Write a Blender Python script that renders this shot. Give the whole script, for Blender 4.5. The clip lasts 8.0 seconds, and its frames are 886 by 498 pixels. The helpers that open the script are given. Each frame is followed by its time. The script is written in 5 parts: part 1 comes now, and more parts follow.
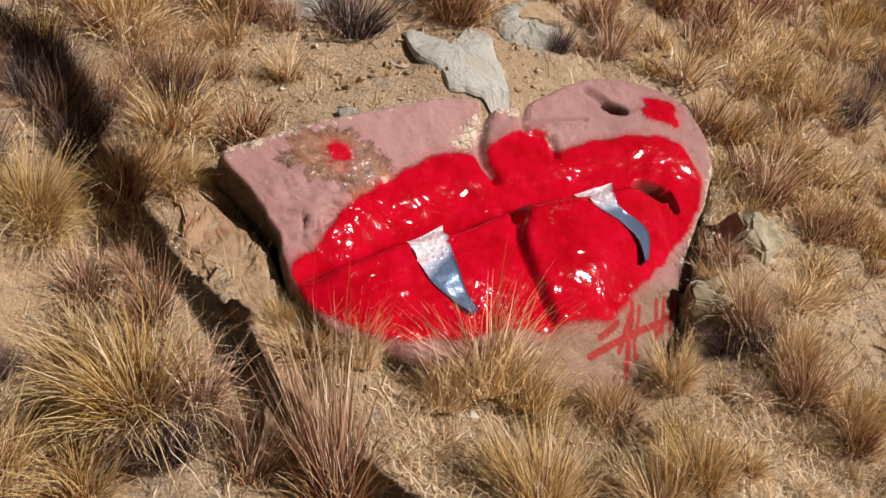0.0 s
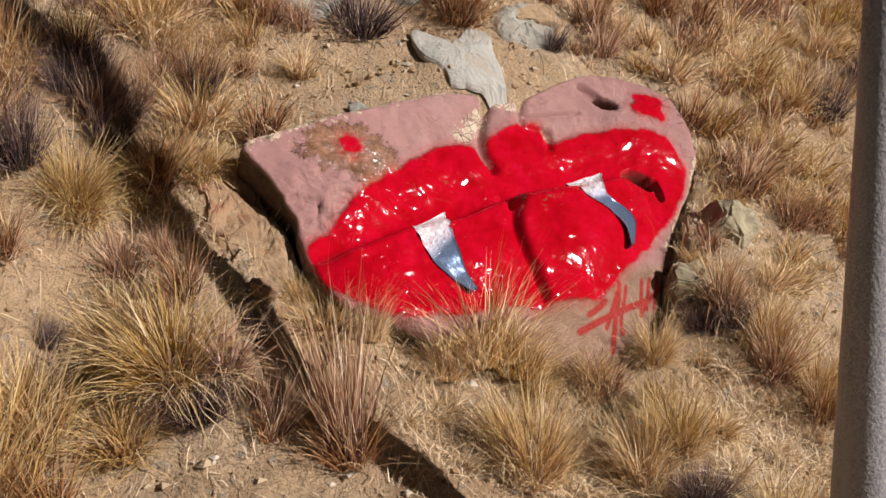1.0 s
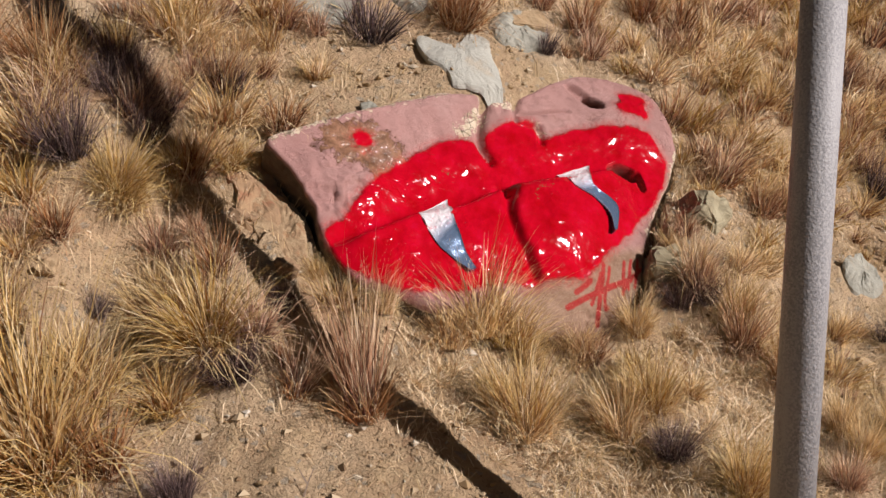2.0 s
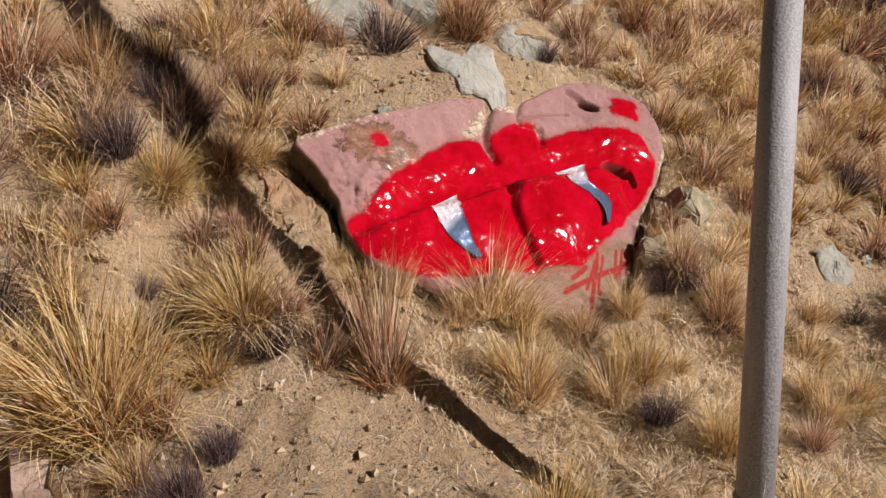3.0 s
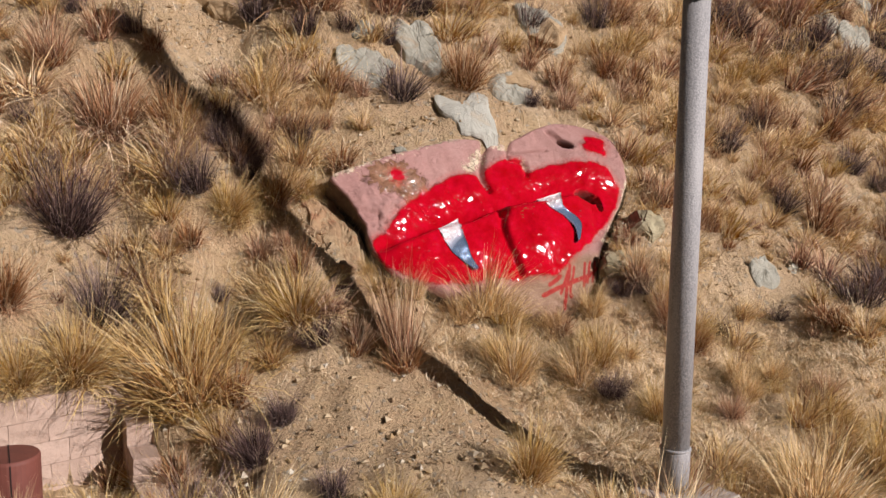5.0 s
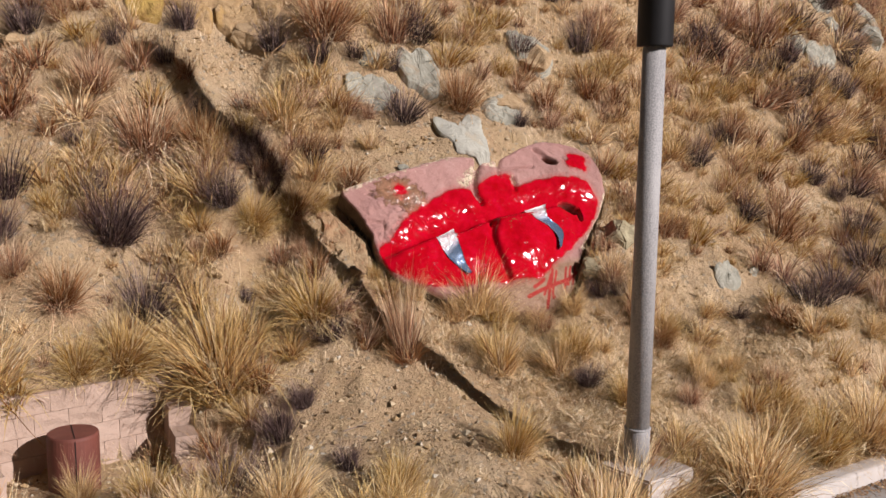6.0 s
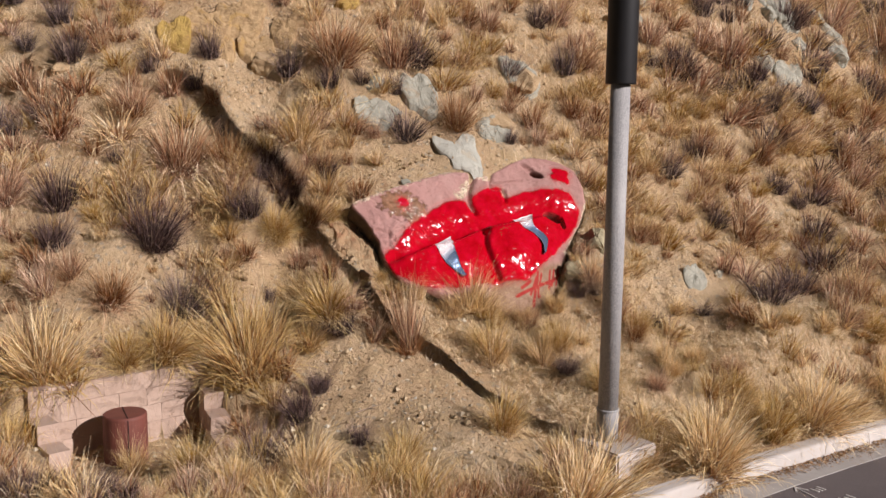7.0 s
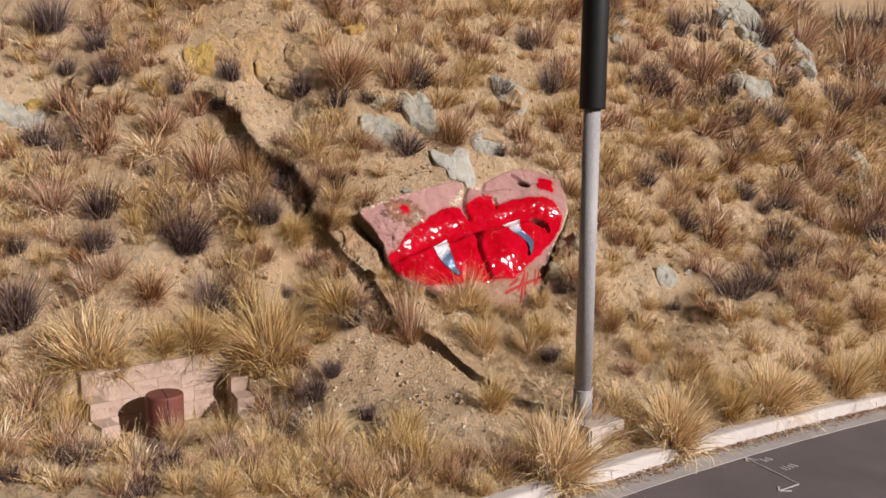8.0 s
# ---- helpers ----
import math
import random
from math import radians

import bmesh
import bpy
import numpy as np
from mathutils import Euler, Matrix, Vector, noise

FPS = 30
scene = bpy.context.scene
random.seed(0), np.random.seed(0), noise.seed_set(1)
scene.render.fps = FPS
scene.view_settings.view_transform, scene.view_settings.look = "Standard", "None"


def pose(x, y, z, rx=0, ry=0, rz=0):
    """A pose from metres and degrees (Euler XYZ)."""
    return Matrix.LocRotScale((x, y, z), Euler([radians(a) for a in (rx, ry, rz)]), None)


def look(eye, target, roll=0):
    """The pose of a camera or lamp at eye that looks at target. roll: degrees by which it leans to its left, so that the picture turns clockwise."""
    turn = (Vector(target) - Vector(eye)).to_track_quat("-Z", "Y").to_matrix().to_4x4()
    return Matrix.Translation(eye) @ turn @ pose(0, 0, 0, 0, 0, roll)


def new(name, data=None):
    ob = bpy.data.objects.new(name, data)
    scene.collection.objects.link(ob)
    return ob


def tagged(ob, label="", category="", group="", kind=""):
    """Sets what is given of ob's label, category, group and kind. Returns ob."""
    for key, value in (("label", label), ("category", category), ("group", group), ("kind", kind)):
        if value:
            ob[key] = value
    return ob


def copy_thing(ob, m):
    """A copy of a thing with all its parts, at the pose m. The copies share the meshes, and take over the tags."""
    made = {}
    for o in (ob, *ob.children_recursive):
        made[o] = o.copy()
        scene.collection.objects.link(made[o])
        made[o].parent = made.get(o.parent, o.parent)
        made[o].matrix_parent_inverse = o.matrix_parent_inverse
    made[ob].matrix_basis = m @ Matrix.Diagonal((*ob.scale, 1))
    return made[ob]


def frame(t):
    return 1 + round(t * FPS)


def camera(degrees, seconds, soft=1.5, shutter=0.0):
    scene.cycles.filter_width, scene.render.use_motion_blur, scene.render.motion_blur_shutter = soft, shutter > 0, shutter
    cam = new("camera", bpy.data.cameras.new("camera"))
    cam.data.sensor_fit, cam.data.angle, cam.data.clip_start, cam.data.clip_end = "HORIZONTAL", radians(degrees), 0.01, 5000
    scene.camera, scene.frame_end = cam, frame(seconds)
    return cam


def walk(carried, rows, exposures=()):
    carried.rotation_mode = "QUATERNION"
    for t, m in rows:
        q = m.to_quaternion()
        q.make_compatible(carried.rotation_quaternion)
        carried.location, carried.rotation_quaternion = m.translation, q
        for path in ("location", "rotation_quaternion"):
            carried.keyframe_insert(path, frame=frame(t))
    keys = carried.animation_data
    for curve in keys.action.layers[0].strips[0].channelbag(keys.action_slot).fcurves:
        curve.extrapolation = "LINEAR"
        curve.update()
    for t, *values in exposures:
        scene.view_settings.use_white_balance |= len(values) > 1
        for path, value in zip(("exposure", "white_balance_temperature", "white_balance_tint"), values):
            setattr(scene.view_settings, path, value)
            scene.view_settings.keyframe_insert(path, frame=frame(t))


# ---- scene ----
cam = camera(48.1, 8.0, soft=1.5)
PATH = [
    (0, (0.000, 0.000, 3.050), (-0.008, 9.921, 1.792), 0.51),
    (0.5, (-0.007, -0.243, 3.052), (-0.020, 9.672, 1.750), 0.52),
    (1, (-0.011, -0.514, 3.073), (-0.024, 9.394, 1.726), 0.55),
    (1.5, (-0.013, -0.848, 3.089), (-0.025, 9.056, 1.708), 0.65),
    (2, (-0.027, -1.235, 3.091), (-0.038, 8.667, 1.699), 0.68),
    (3.3, (-0.130, -2.248, 3.157), (-0.122, 7.654, 1.761), 0.71),
    (3.5, (-0.139, -2.438, 3.196), (-0.129, 7.464, 1.796), 0.72),
    (4, (-0.160, -2.910, 3.310), (-0.153, 6.989, 1.895), 0.72),
    (4.5, (-0.165, -3.416, 3.438), (-0.157, 6.481, 2.005), 0.69),
    (5.8, (-0.143, -4.960, 3.852), (-0.131, 4.925, 2.339), 0.77),
    (6, (-0.140, -5.235, 3.915), (-0.127, 4.648, 2.393), 0.78),
    (6.5, (-0.134, -5.940, 4.086), (-0.118, 3.941, 2.547), 0.80),
    (7, (-0.136, -6.658, 4.226), (-0.109, 3.222, 2.686), 0.73),
    (7.5, (-0.127, -7.422, 4.351), (-0.096, 2.460, 2.813), 0.69),
    (8, (-0.100, -8.188, 4.489), (-0.072, 1.693, 2.951), 0.63),
]
walk(cam, [(t, look(eye, target, roll)) for t, eye, target, roll in PATH])

# ---- light: low sun from the right behind the camera, clear sky ----
SUN_EL, SUN_AZ = 27.0, -32.0
world = bpy.data.worlds.new("clear_sky")
scene.world = world
world.use_nodes = True
wn = world.node_tree
sky = wn.nodes.new("ShaderNodeTexSky")
sky.sky_type, sky.sun_disc = "NISHITA", False
sky.sun_elevation, sky.sun_rotation = radians(SUN_EL), radians(90 - SUN_AZ)
sky.altitude, sky.air_density, sky.dust_density = 600.0, 1.0, 0.6
wn.links.new(sky.outputs[0], wn.nodes["Background"].inputs[0])
wn.nodes["Background"].inputs[1].default_value = 0.008
sun_lamp = new("sun", bpy.data.lights.new("sun", "SUN"))
sun_lamp.data.energy, sun_lamp.data.angle, sun_lamp.data.color = 4.75, radians(0.55), (1.0, 0.918, 0.925)
sun_dir = Vector((math.cos(radians(SUN_EL)) * math.cos(radians(SUN_AZ)), math.cos(radians(SUN_EL)) * math.sin(radians(SUN_AZ)), math.sin(radians(SUN_EL))))
sun_lamp.matrix_world = look(sun_dir * 60, (0, 0, 0))
scene.view_settings.exposure = 0.32


# ---- materials ----
class Mat:
    """A small builder of node materials."""

    def __init__(self, name):
        self.m = bpy.data.materials.new(name)
        self.m.use_nodes = True
        self.t = self.m.node_tree
        self.b = self.t.nodes["Principled BSDF"]
        self.pos = self.node("ShaderNodeTexCoord").outputs["Object"]

    def node(self, kind, **props):
        n = self.t.nodes.new(kind)
        for k, v in props.items():
            setattr(n, k, v)
        return n

    def put(self, socket, value):
        if isinstance(value, bpy.types.NodeSocket):
            self.t.links.new(value, socket)
        elif isinstance(value, tuple) and len(value) == 3 and socket.type == "RGBA":
            socket.default_value = (*value, 1)
        else:
            socket.default_value = value

    def world_pos(self):
        self.pos = self.node("ShaderNodeNewGeometry").outputs["Position"]
        return self

    def noise(self, scale, detail=4.0, rough=0.55, warp=0.0, stretch=None):
        vec = self.pos
        if stretch:
            mp = self.node("ShaderNodeMapping")
            self.put(mp.inputs["Vector"], vec)
            mp.inputs["Scale"].default_value = stretch
            vec = mp.outputs[0]
        n = self.node("ShaderNodeTexNoise")
        self.put(n.inputs["Vector"], vec)
        n.inputs["Scale"].default_value, n.inputs["Detail"].default_value = scale, detail
        n.inputs["Roughness"].default_value, n.inputs["Distortion"].default_value = rough, warp
        return n.outputs[0]

    def cells(self, scale, out="Distance", feature="F1"):
        n = self.node("ShaderNodeTexVoronoi", feature=feature)
        self.put(n.inputs["Vector"], self.pos)
        n.inputs["Scale"].default_value = scale
        return n.outputs[out]

    def ramp(self, value, stops):
        n = self.node("ShaderNodeValToRGB")
        self.put(n.inputs[0], value)
        e = n.color_ramp.elements
        while len(e) < len(stops):
            e.new(0.5)
        for k, (p, c) in zip(e, stops):
            k.position = p
            k.color = (*c, 1) if isinstance(c, tuple) else (c, c, c, 1)
        return n.outputs[0]

    def attr(self, name):
        return self.node("ShaderNodeAttribute", attribute_name=name).outputs["Fac"]

    def math(self, op, a, b=0.0, c=None):
        n = self.node("ShaderNodeMath", operation=op)
        self.put(n.inputs[0], a)
        self.put(n.inputs[1], b)
        if c is not None:
            self.put(n.inputs[2], c)
        return n.outputs[0]

    def smooth(self, value, lo, hi):
        n = self.node("ShaderNodeMapRange", interpolation_type="SMOOTHSTEP")
        self.put(n.inputs[0], value)
        n.inputs[1].default_value, n.inputs[2].default_value = lo, hi
        return n.outputs[0]

    def mix(self, fac, a, b, mode="MIX"):
        n = self.node("ShaderNodeMix", data_type="RGBA", blend_type=mode)
        self.put(n.inputs[0], fac)
        self.put(n.inputs[6], a)
        self.put(n.inputs[7], b)
        return n.outputs[2]

    def mixf(self, fac, a, b):
        n = self.node("ShaderNodeMix", data_type="FLOAT")
        self.put(n.inputs[0], fac)
        self.put(n.inputs[2], a)
        self.put(n.inputs[3], b)
        return n.outputs[0]

    def bump(self, height, strength=0.5, dist=0.02, after=None):
        n = self.node("ShaderNodeBump")
        self.put(n.inputs["Height"], height)
        n.inputs["Strength"].default_value, n.inputs["Distance"].default_value = strength, dist
        if after is not None:
            self.put(n.inputs["Normal"], after)
        return n.outputs[0]

    def done(self, color, rough=0.9, normal=None, metal=0.0, spec=None):
        self.put(self.b.inputs["Base Color"], color)
        self.put(self.b.inputs["Roughness"], rough)
        self.put(self.b.inputs["Metallic"], metal)
        if spec is not None:
            self.put(self.b.inputs["Specular IOR Level"], spec)
        if normal is not None:
            self.put(self.b.inputs["Normal"], normal)
        return self.m


def mat_earth():
    m = Mat("dry_earth").world_pos()
    big, mid, fine = m.noise(0.55, 5, 0.6, 0.4), m.noise(3.2, 6, 0.65), m.noise(38, 5, 0.7)
    base = m.ramp(big, [(0.3, (0.42, 0.275, 0.155)), (0.5, (0.54, 0.38, 0.225)), (0.7, (0.62, 0.475, 0.31))])
    base = m.mix(m.smooth(mid, 0.45, 0.75), base, (0.50, 0.36, 0.20))
    base = m.mix(m.math("MULTIPLY", m.smooth(m.noise(1.7, 3, 0.6, 1.0), 0.60, 0.74), 0.7), base, (0.30, 0.165, 0.09))
    base = m.mix(m.smooth(fine, 0.52, 0.8), base, (0.50, 0.39, 0.25))
    base = m.mix(m.smooth(fine, 0.44, 0.25), base, (0.13, 0.078, 0.045))
    clump = m.noise(11, 6, 0.72, 0.9)
    base = m.mix(m.math("MULTIPLY", m.smooth(clump, 0.55, 0.70), 0.75), base, (0.58, 0.44, 0.26))
    base = m.mix(m.math("MULTIPLY", m.smooth(clump, 0.43, 0.30), 0.55), base, (0.18, 0.11, 0.06))
    peb = m.cells(55.0)
    base = m.mix(m.smooth(m.cells(26.0, "Color"), 0.80, 0.86), base, (0.42, 0.34, 0.24))
    h = m.math("ADD", m.math("MULTIPLY_ADD", clump, 0.9, m.math("MULTIPLY", mid, 0.7)), m.math("MULTIPLY", fine, 0.45))
    n = m.bump(h, 1.0, 0.07)
    return m.done(base, 0.95, m.bump(peb, 0.55, 0.012, n), spec=0.2)


def mat_straw(name, root, mid, tip, pale, thin=0.13):
    m = Mat(name)
    h = m.attr("h")
    isl = m.node("ShaderNodeNewGeometry").outputs["Random Per Island"]
    obj = m.math("FRACT", m.math("ADD", m.node("ShaderNodeObjectInfo").outputs["Random"], m.attr("tone")))
    # root tone: russet hearts; in the grey stems, shade put into the colour
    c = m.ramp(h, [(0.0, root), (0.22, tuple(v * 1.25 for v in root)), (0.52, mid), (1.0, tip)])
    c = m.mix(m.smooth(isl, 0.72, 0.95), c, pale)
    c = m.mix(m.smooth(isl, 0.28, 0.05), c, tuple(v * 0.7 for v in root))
    hs = m.node("ShaderNodeHueSaturation")
    m.put(hs.inputs["Color"], c)
    m.put(hs.inputs["Value"], m.math("MULTIPLY_ADD", obj, 0.52, 0.74))
    m.put(hs.inputs["Saturation"], m.math("MULTIPLY_ADD", obj, -0.35, 1.12))
    c = hs.outputs[0]
    m.done(c, 0.75, spec=0.25)
    tr = m.node("ShaderNodeBsdfTranslucent")
    m.put(tr.inputs[0], c)
    mx = m.node("ShaderNodeMixShader")
    mx.inputs[0].default_value = thin
    m.t.links.new(m.b.outputs[0], mx.inputs[1])
    m.t.links.new(tr.outputs[0], mx.inputs[2])
    m.t.links.new(mx.outputs[0], m.t.nodes["Material Output"].inputs[0])
    return m.m


def mat_stone(name, light, dark, scale=1.0, stain=None):
    m = Mat(name)
    a, b = m.noise(4 * scale, 6, 0.65, 0.5), m.noise(30 * scale, 5, 0.7)
    c = m.ramp(a, [(0.3, dark), (0.62, light)])
    c = m.mix(m.smooth(b, 0.35, 0.2), c, tuple(v * 0.4 for v in dark))
    c = m.mix(m.smooth(b, 0.6, 0.8), c, tuple(min(1, v * 1.25) for v in light))
    if stain:
        c = m.mix(m.smooth(m.noise(2.3 * scale, 4, 0.6, 0.8), 0.52, 0.68), c, stain)
    n = m.bump(a, 0.6, 0.05)
    return m.done(c, 0.9, m.bump(b, 0.5, 0.012, n), spec=0.25)


def mat_asphalt():
    m = Mat("asphalt").world_pos()
    a, b = m.noise(0.9, 4, 0.6), m.noise(160, 3, 0.8)
    c = m.ramp(a, [(0.3, (0.112, 0.094, 0.092)), (0.7, (0.15, 0.126, 0.122))])
    c = m.mix(m.smooth(b, 0.58, 0.78), c, (0.19, 0.165, 0.155))
    c = m.mix(m.smooth(m.noise(5, 5, 0.6, 1.0, (1, 0.3, 1)), 0.6, 0.8), c, (0.13, 0.108, 0.10))
    return m.done(c, 0.85, m.bump(b, 0.5, 0.006), spec=0.3)


def mat_concrete(name, tone, dirt):
    m = Mat(name).world_pos()
    a, b = m.noise(2.2, 6, 0.65), m.noise(70, 4, 0.7)
    c = m.ramp(a, [(0.3, tuple(v * 0.82 for v in tone)), (0.65, tone)])
    c = m.mix(m.smooth(m.noise(6, 5, 0.7, 1.2), 0.56, 0.75), c, dirt)
    c = m.mix(m.smooth(b, 0.6, 0.8), c, tuple(v * 0.7 for v in tone))
    return m.done(c, 0.9, m.bump(b, 0.35, 0.006), spec=0.25)


def mat_galvanised():
    m = Mat("galvanised_steel")
    flakes, streak = m.cells(115.0, "Color"), m.noise(9, 4, 0.6, 0.3, (1, 1, 0.12))
    grain = m.noise(120, 3, 0.7)
    c = m.mix(m.smooth(flakes, 0.2, 0.8), (0.24, 0.235, 0.235), (0.37, 0.36, 0.35))
    c = m.mix(m.smooth(streak, 0.42, 0.7), c, (0.37, 0.36, 0.35))
    c = m.mix(m.smooth(grain, 0.55, 0.75), c, (0.16, 0.16, 0.17))
    return m.done(c, m.mixf(flakes, 0.5, 0.68), m.bump(m.noise(75, 2, 0.5), 0.6, 0.006), metal=0.0, spec=0.3)


def mat_plain(name, tone, rough=0.5, grain=0.15, scale=60.0, metal=0.0, spec=0.4):
    m = Mat(name)
    a, b = m.noise(scale * 0.1, 4, 0.6), m.noise(scale, 4, 0.7)
    c = m.ramp(a, [(0.3, tuple(v * (1 - grain) for v in tone)), (0.7, tuple(v * (1 + grain) for v in tone))])
    c = m.mix(m.smooth(b, 0.6, 0.85), c, tuple(v * (1 - 2 * grain) for v in tone))
    return m.done(c, rough, m.bump(b, 0.25, 0.004), metal=metal, spec=spec)


def mat_block():
    m = Mat("split_face_block").world_pos()
    obj = m.node("ShaderNodeObjectInfo").outputs["Random"]
    a, b = m.noise(9, 6, 0.7), m.noise(55, 4, 0.7)
    c = m.mix(obj, (0.40, 0.29, 0.225), (0.46, 0.34, 0.27))
    c = m.mix(m.smooth(a, 0.55, 0.75), c, (0.50, 0.39, 0.31))
    c = m.mix(m.smooth(a, 0.42, 0.25), c, (0.30, 0.20, 0.14))
    return m.done(c, 0.95, m.bump(b, 0.4, 0.01, m.bump(a, 0.8, 0.03)), spec=0.2)


def mat_painted_rock():
    """Pink primer over sandstone, glossy red over that, both by the distance to the painted outlines."""
    m = Mat("painted_rock")
    wob = m.math("MULTIPLY_ADD", m.noise(16, 4, 0.6), 0.05, -0.025)
    red_d = m.math("ADD", m.attr("red"), m.math("ADD", m.math("MULTIPLY_ADD", m.noise(75, 4, 0.7), 0.03, -0.015), m.math("MULTIPLY_ADD", m.noise(7, 3, 0.55), 0.08, -0.04)))
    red = m.smooth(red_d, -0.022, 0.012)
    haze = m.math("MULTIPLY", m.smooth(m.math("ADD", m.attr("red"), wob), -0.085, -0.005), m.smooth(m.noise(40, 4, 0.8), 0.35, 0.65))
    big, mid, fine = m.noise(2.6, 5, 0.6), m.noise(12, 6, 0.7), m.noise(70, 5, 0.75)
    pink = m.ramp(big, [(0.3, (0.37, 0.195, 0.17)), (0.55, (0.44, 0.245, 0.215)), (0.75, (0.49, 0.295, 0.26))])
    pink = m.mix(m.smooth(mid, 0.42, 0.28), pink, (0.33, 0.17, 0.13))
    pink = m.mix(m.smooth(fine, 0.58, 0.74), pink, (0.50, 0.32, 0.27))
    pink = m.mix(m.smooth(m.noise(26, 6, 0.8, 0.4), 0.68, 0.72), pink, (0.19, 0.10, 0.07))
    tan = m.ramp(mid, [(0.35, (0.27, 0.16, 0.10)), (0.65, (0.39, 0.255, 0.175))])
    pink = m.mix(m.smooth(m.math("ADD", m.attr("bare"), wob), -0.02, 0.10), pink, tan)
    cream = m.ramp(mid, [(0.3, (0.42, 0.31, 0.18)), (0.55, (0.70, 0.58, 0.42)), (0.75, (0.78, 0.69, 0.54))])
    cream = m.mix(m.smooth(m.cells(15.0, "Distance", "DISTANCE_TO_EDGE"), 0.05, 0.015), cream, (0.12, 0.09, 0.055))
    chip_d = m.math("ADD", m.attr("chip"), m.math("MULTIPLY_ADD", m.noise(17, 5, 0.75), 0.34, -0.19))
    pink = m.mix(m.smooth(chip_d, -0.004, 0.006), pink, cream)
    wet = m.smooth(m.math("ADD", m.attr("spill"), m.math("MULTIPLY_ADD", m.noise(13, 6, 0.75, 0.3), 0.5, -0.27)), -0.012, 0.012)
    pink = m.mix(wet, pink, m.ramp(mid, [(0.35, (0.13, 0.065, 0.035)), (0.62, (0.31, 0.165, 0.10))]))
    pink = m.mix(m.math("MULTIPLY", haze, 0.55), pink, (0.50, 0.03, 0.03))
    redc = m.ramp(m.noise(7, 5, 0.65), [(0.3, (0.33, 0.0010, 0.004)), (0.6, (0.44, 0.0018, 0.013)), (0.8, (0.50, 0.004, 0.030))])
    dusty = m.smooth(m.noise(3.1, 6, 0.7, 0.4), 0.57, 0.78)
    redc = m.mix(m.math("MULTIPLY", dusty, 0.2), redc, (0.52, 0.012, 0.045))
    worn = m.smooth(m.noise(11, 7, 0.75, 0.6), 0.71, 0.74)
    worn = m.math("MAXIMUM", worn, m.smooth(m.math("ADD", m.attr("wear"), m.math("MULTIPLY_ADD", m.noise(55, 4, 0.75), 0.14, -0.078)), -0.002, 0.006))
    redc = m.mix(worn, redc, (0.17, 0.075, 0.035))
    scr = m.smooth(m.math("ADD", m.attr("scrawl"), m.math("MULTIPLY_ADD", m.noise(60, 3, 0.7), 0.02, -0.01)), -0.006, 0.008)
    pink = m.mix(m.math("MULTIPLY", scr, m.mixf(m.smooth(fine, 0.4, 0.6), 0.75, 0.95)), pink, (0.40, 0.012, 0.014))
    bare_side = m.ramp(mid, [(0.3, (0.075, 0.05, 0.035)), (0.7, (0.20, 0.145, 0.10))])
    pink = m.mix(m.smooth(m.math("ADD", m.attr("side"), wob), -0.012, 0.012), pink, bare_side)
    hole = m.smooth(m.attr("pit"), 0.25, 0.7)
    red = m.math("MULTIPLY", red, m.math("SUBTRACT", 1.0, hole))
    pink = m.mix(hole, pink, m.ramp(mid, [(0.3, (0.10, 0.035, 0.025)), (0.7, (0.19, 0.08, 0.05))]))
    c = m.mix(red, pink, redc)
    gloss = m.mixf(dusty, m.mixf(m.smooth(m.noise(5, 4, 0.6), 0.35, 0.65), 0.08, 0.14), 0.18)
    pink_r = m.mixf(wet, 0.66, 0.10)
    c_r = m.mixf(red, pink_r, gloss)
    raw = m.math("ADD", m.math("MULTIPLY", mid, 0.6), m.math("ADD", m.math("MULTIPLY", fine, 0.5), m.math("MULTIPLY", m.noise(190, 3, 0.7), 0.22)))
    split = m.math("MULTIPLY", m.smooth(m.cells(6.5, "Distance", "DISTANCE_TO_EDGE"), 0.035, 0.0), m.smooth(m.noise(3.3, 3, 0.6), 0.56, 0.68))
    raw = m.math("MULTIPLY", m.math("SUBTRACT", raw, m.math("MULTIPLY", split, 0.22)), 1.45)
    rough_at = m.smooth(m.noise(2.6, 3, 0.55), 0.49, 0.64)
    ripple = m.math("MULTIPLY", m.noise(27, 1.5, 0.45, 0.8), m.mixf(rough_at, 0.08, 0.38))
    coat = m.math("ADD", m.math("MULTIPLY", m.noise(11, 1, 0.4), 0.42), ripple)
    splash = m.math("ADD", m.math("MULTIPLY", m.noise(46, 2, 0.5, 0.6), 0.5), m.math("MULTIPLY", mid, 0.2))
    n2 = m.bump(m.mixf(red, m.mixf(wet, raw, splash), coat), 0.75, 0.03)
    m.done(c, c_r, n2)
    m.put(m.b.inputs["Specular IOR Level"], m.mixf(red, m.mixf(wet, 0.25, 0.7), 0.42))
    return m.m


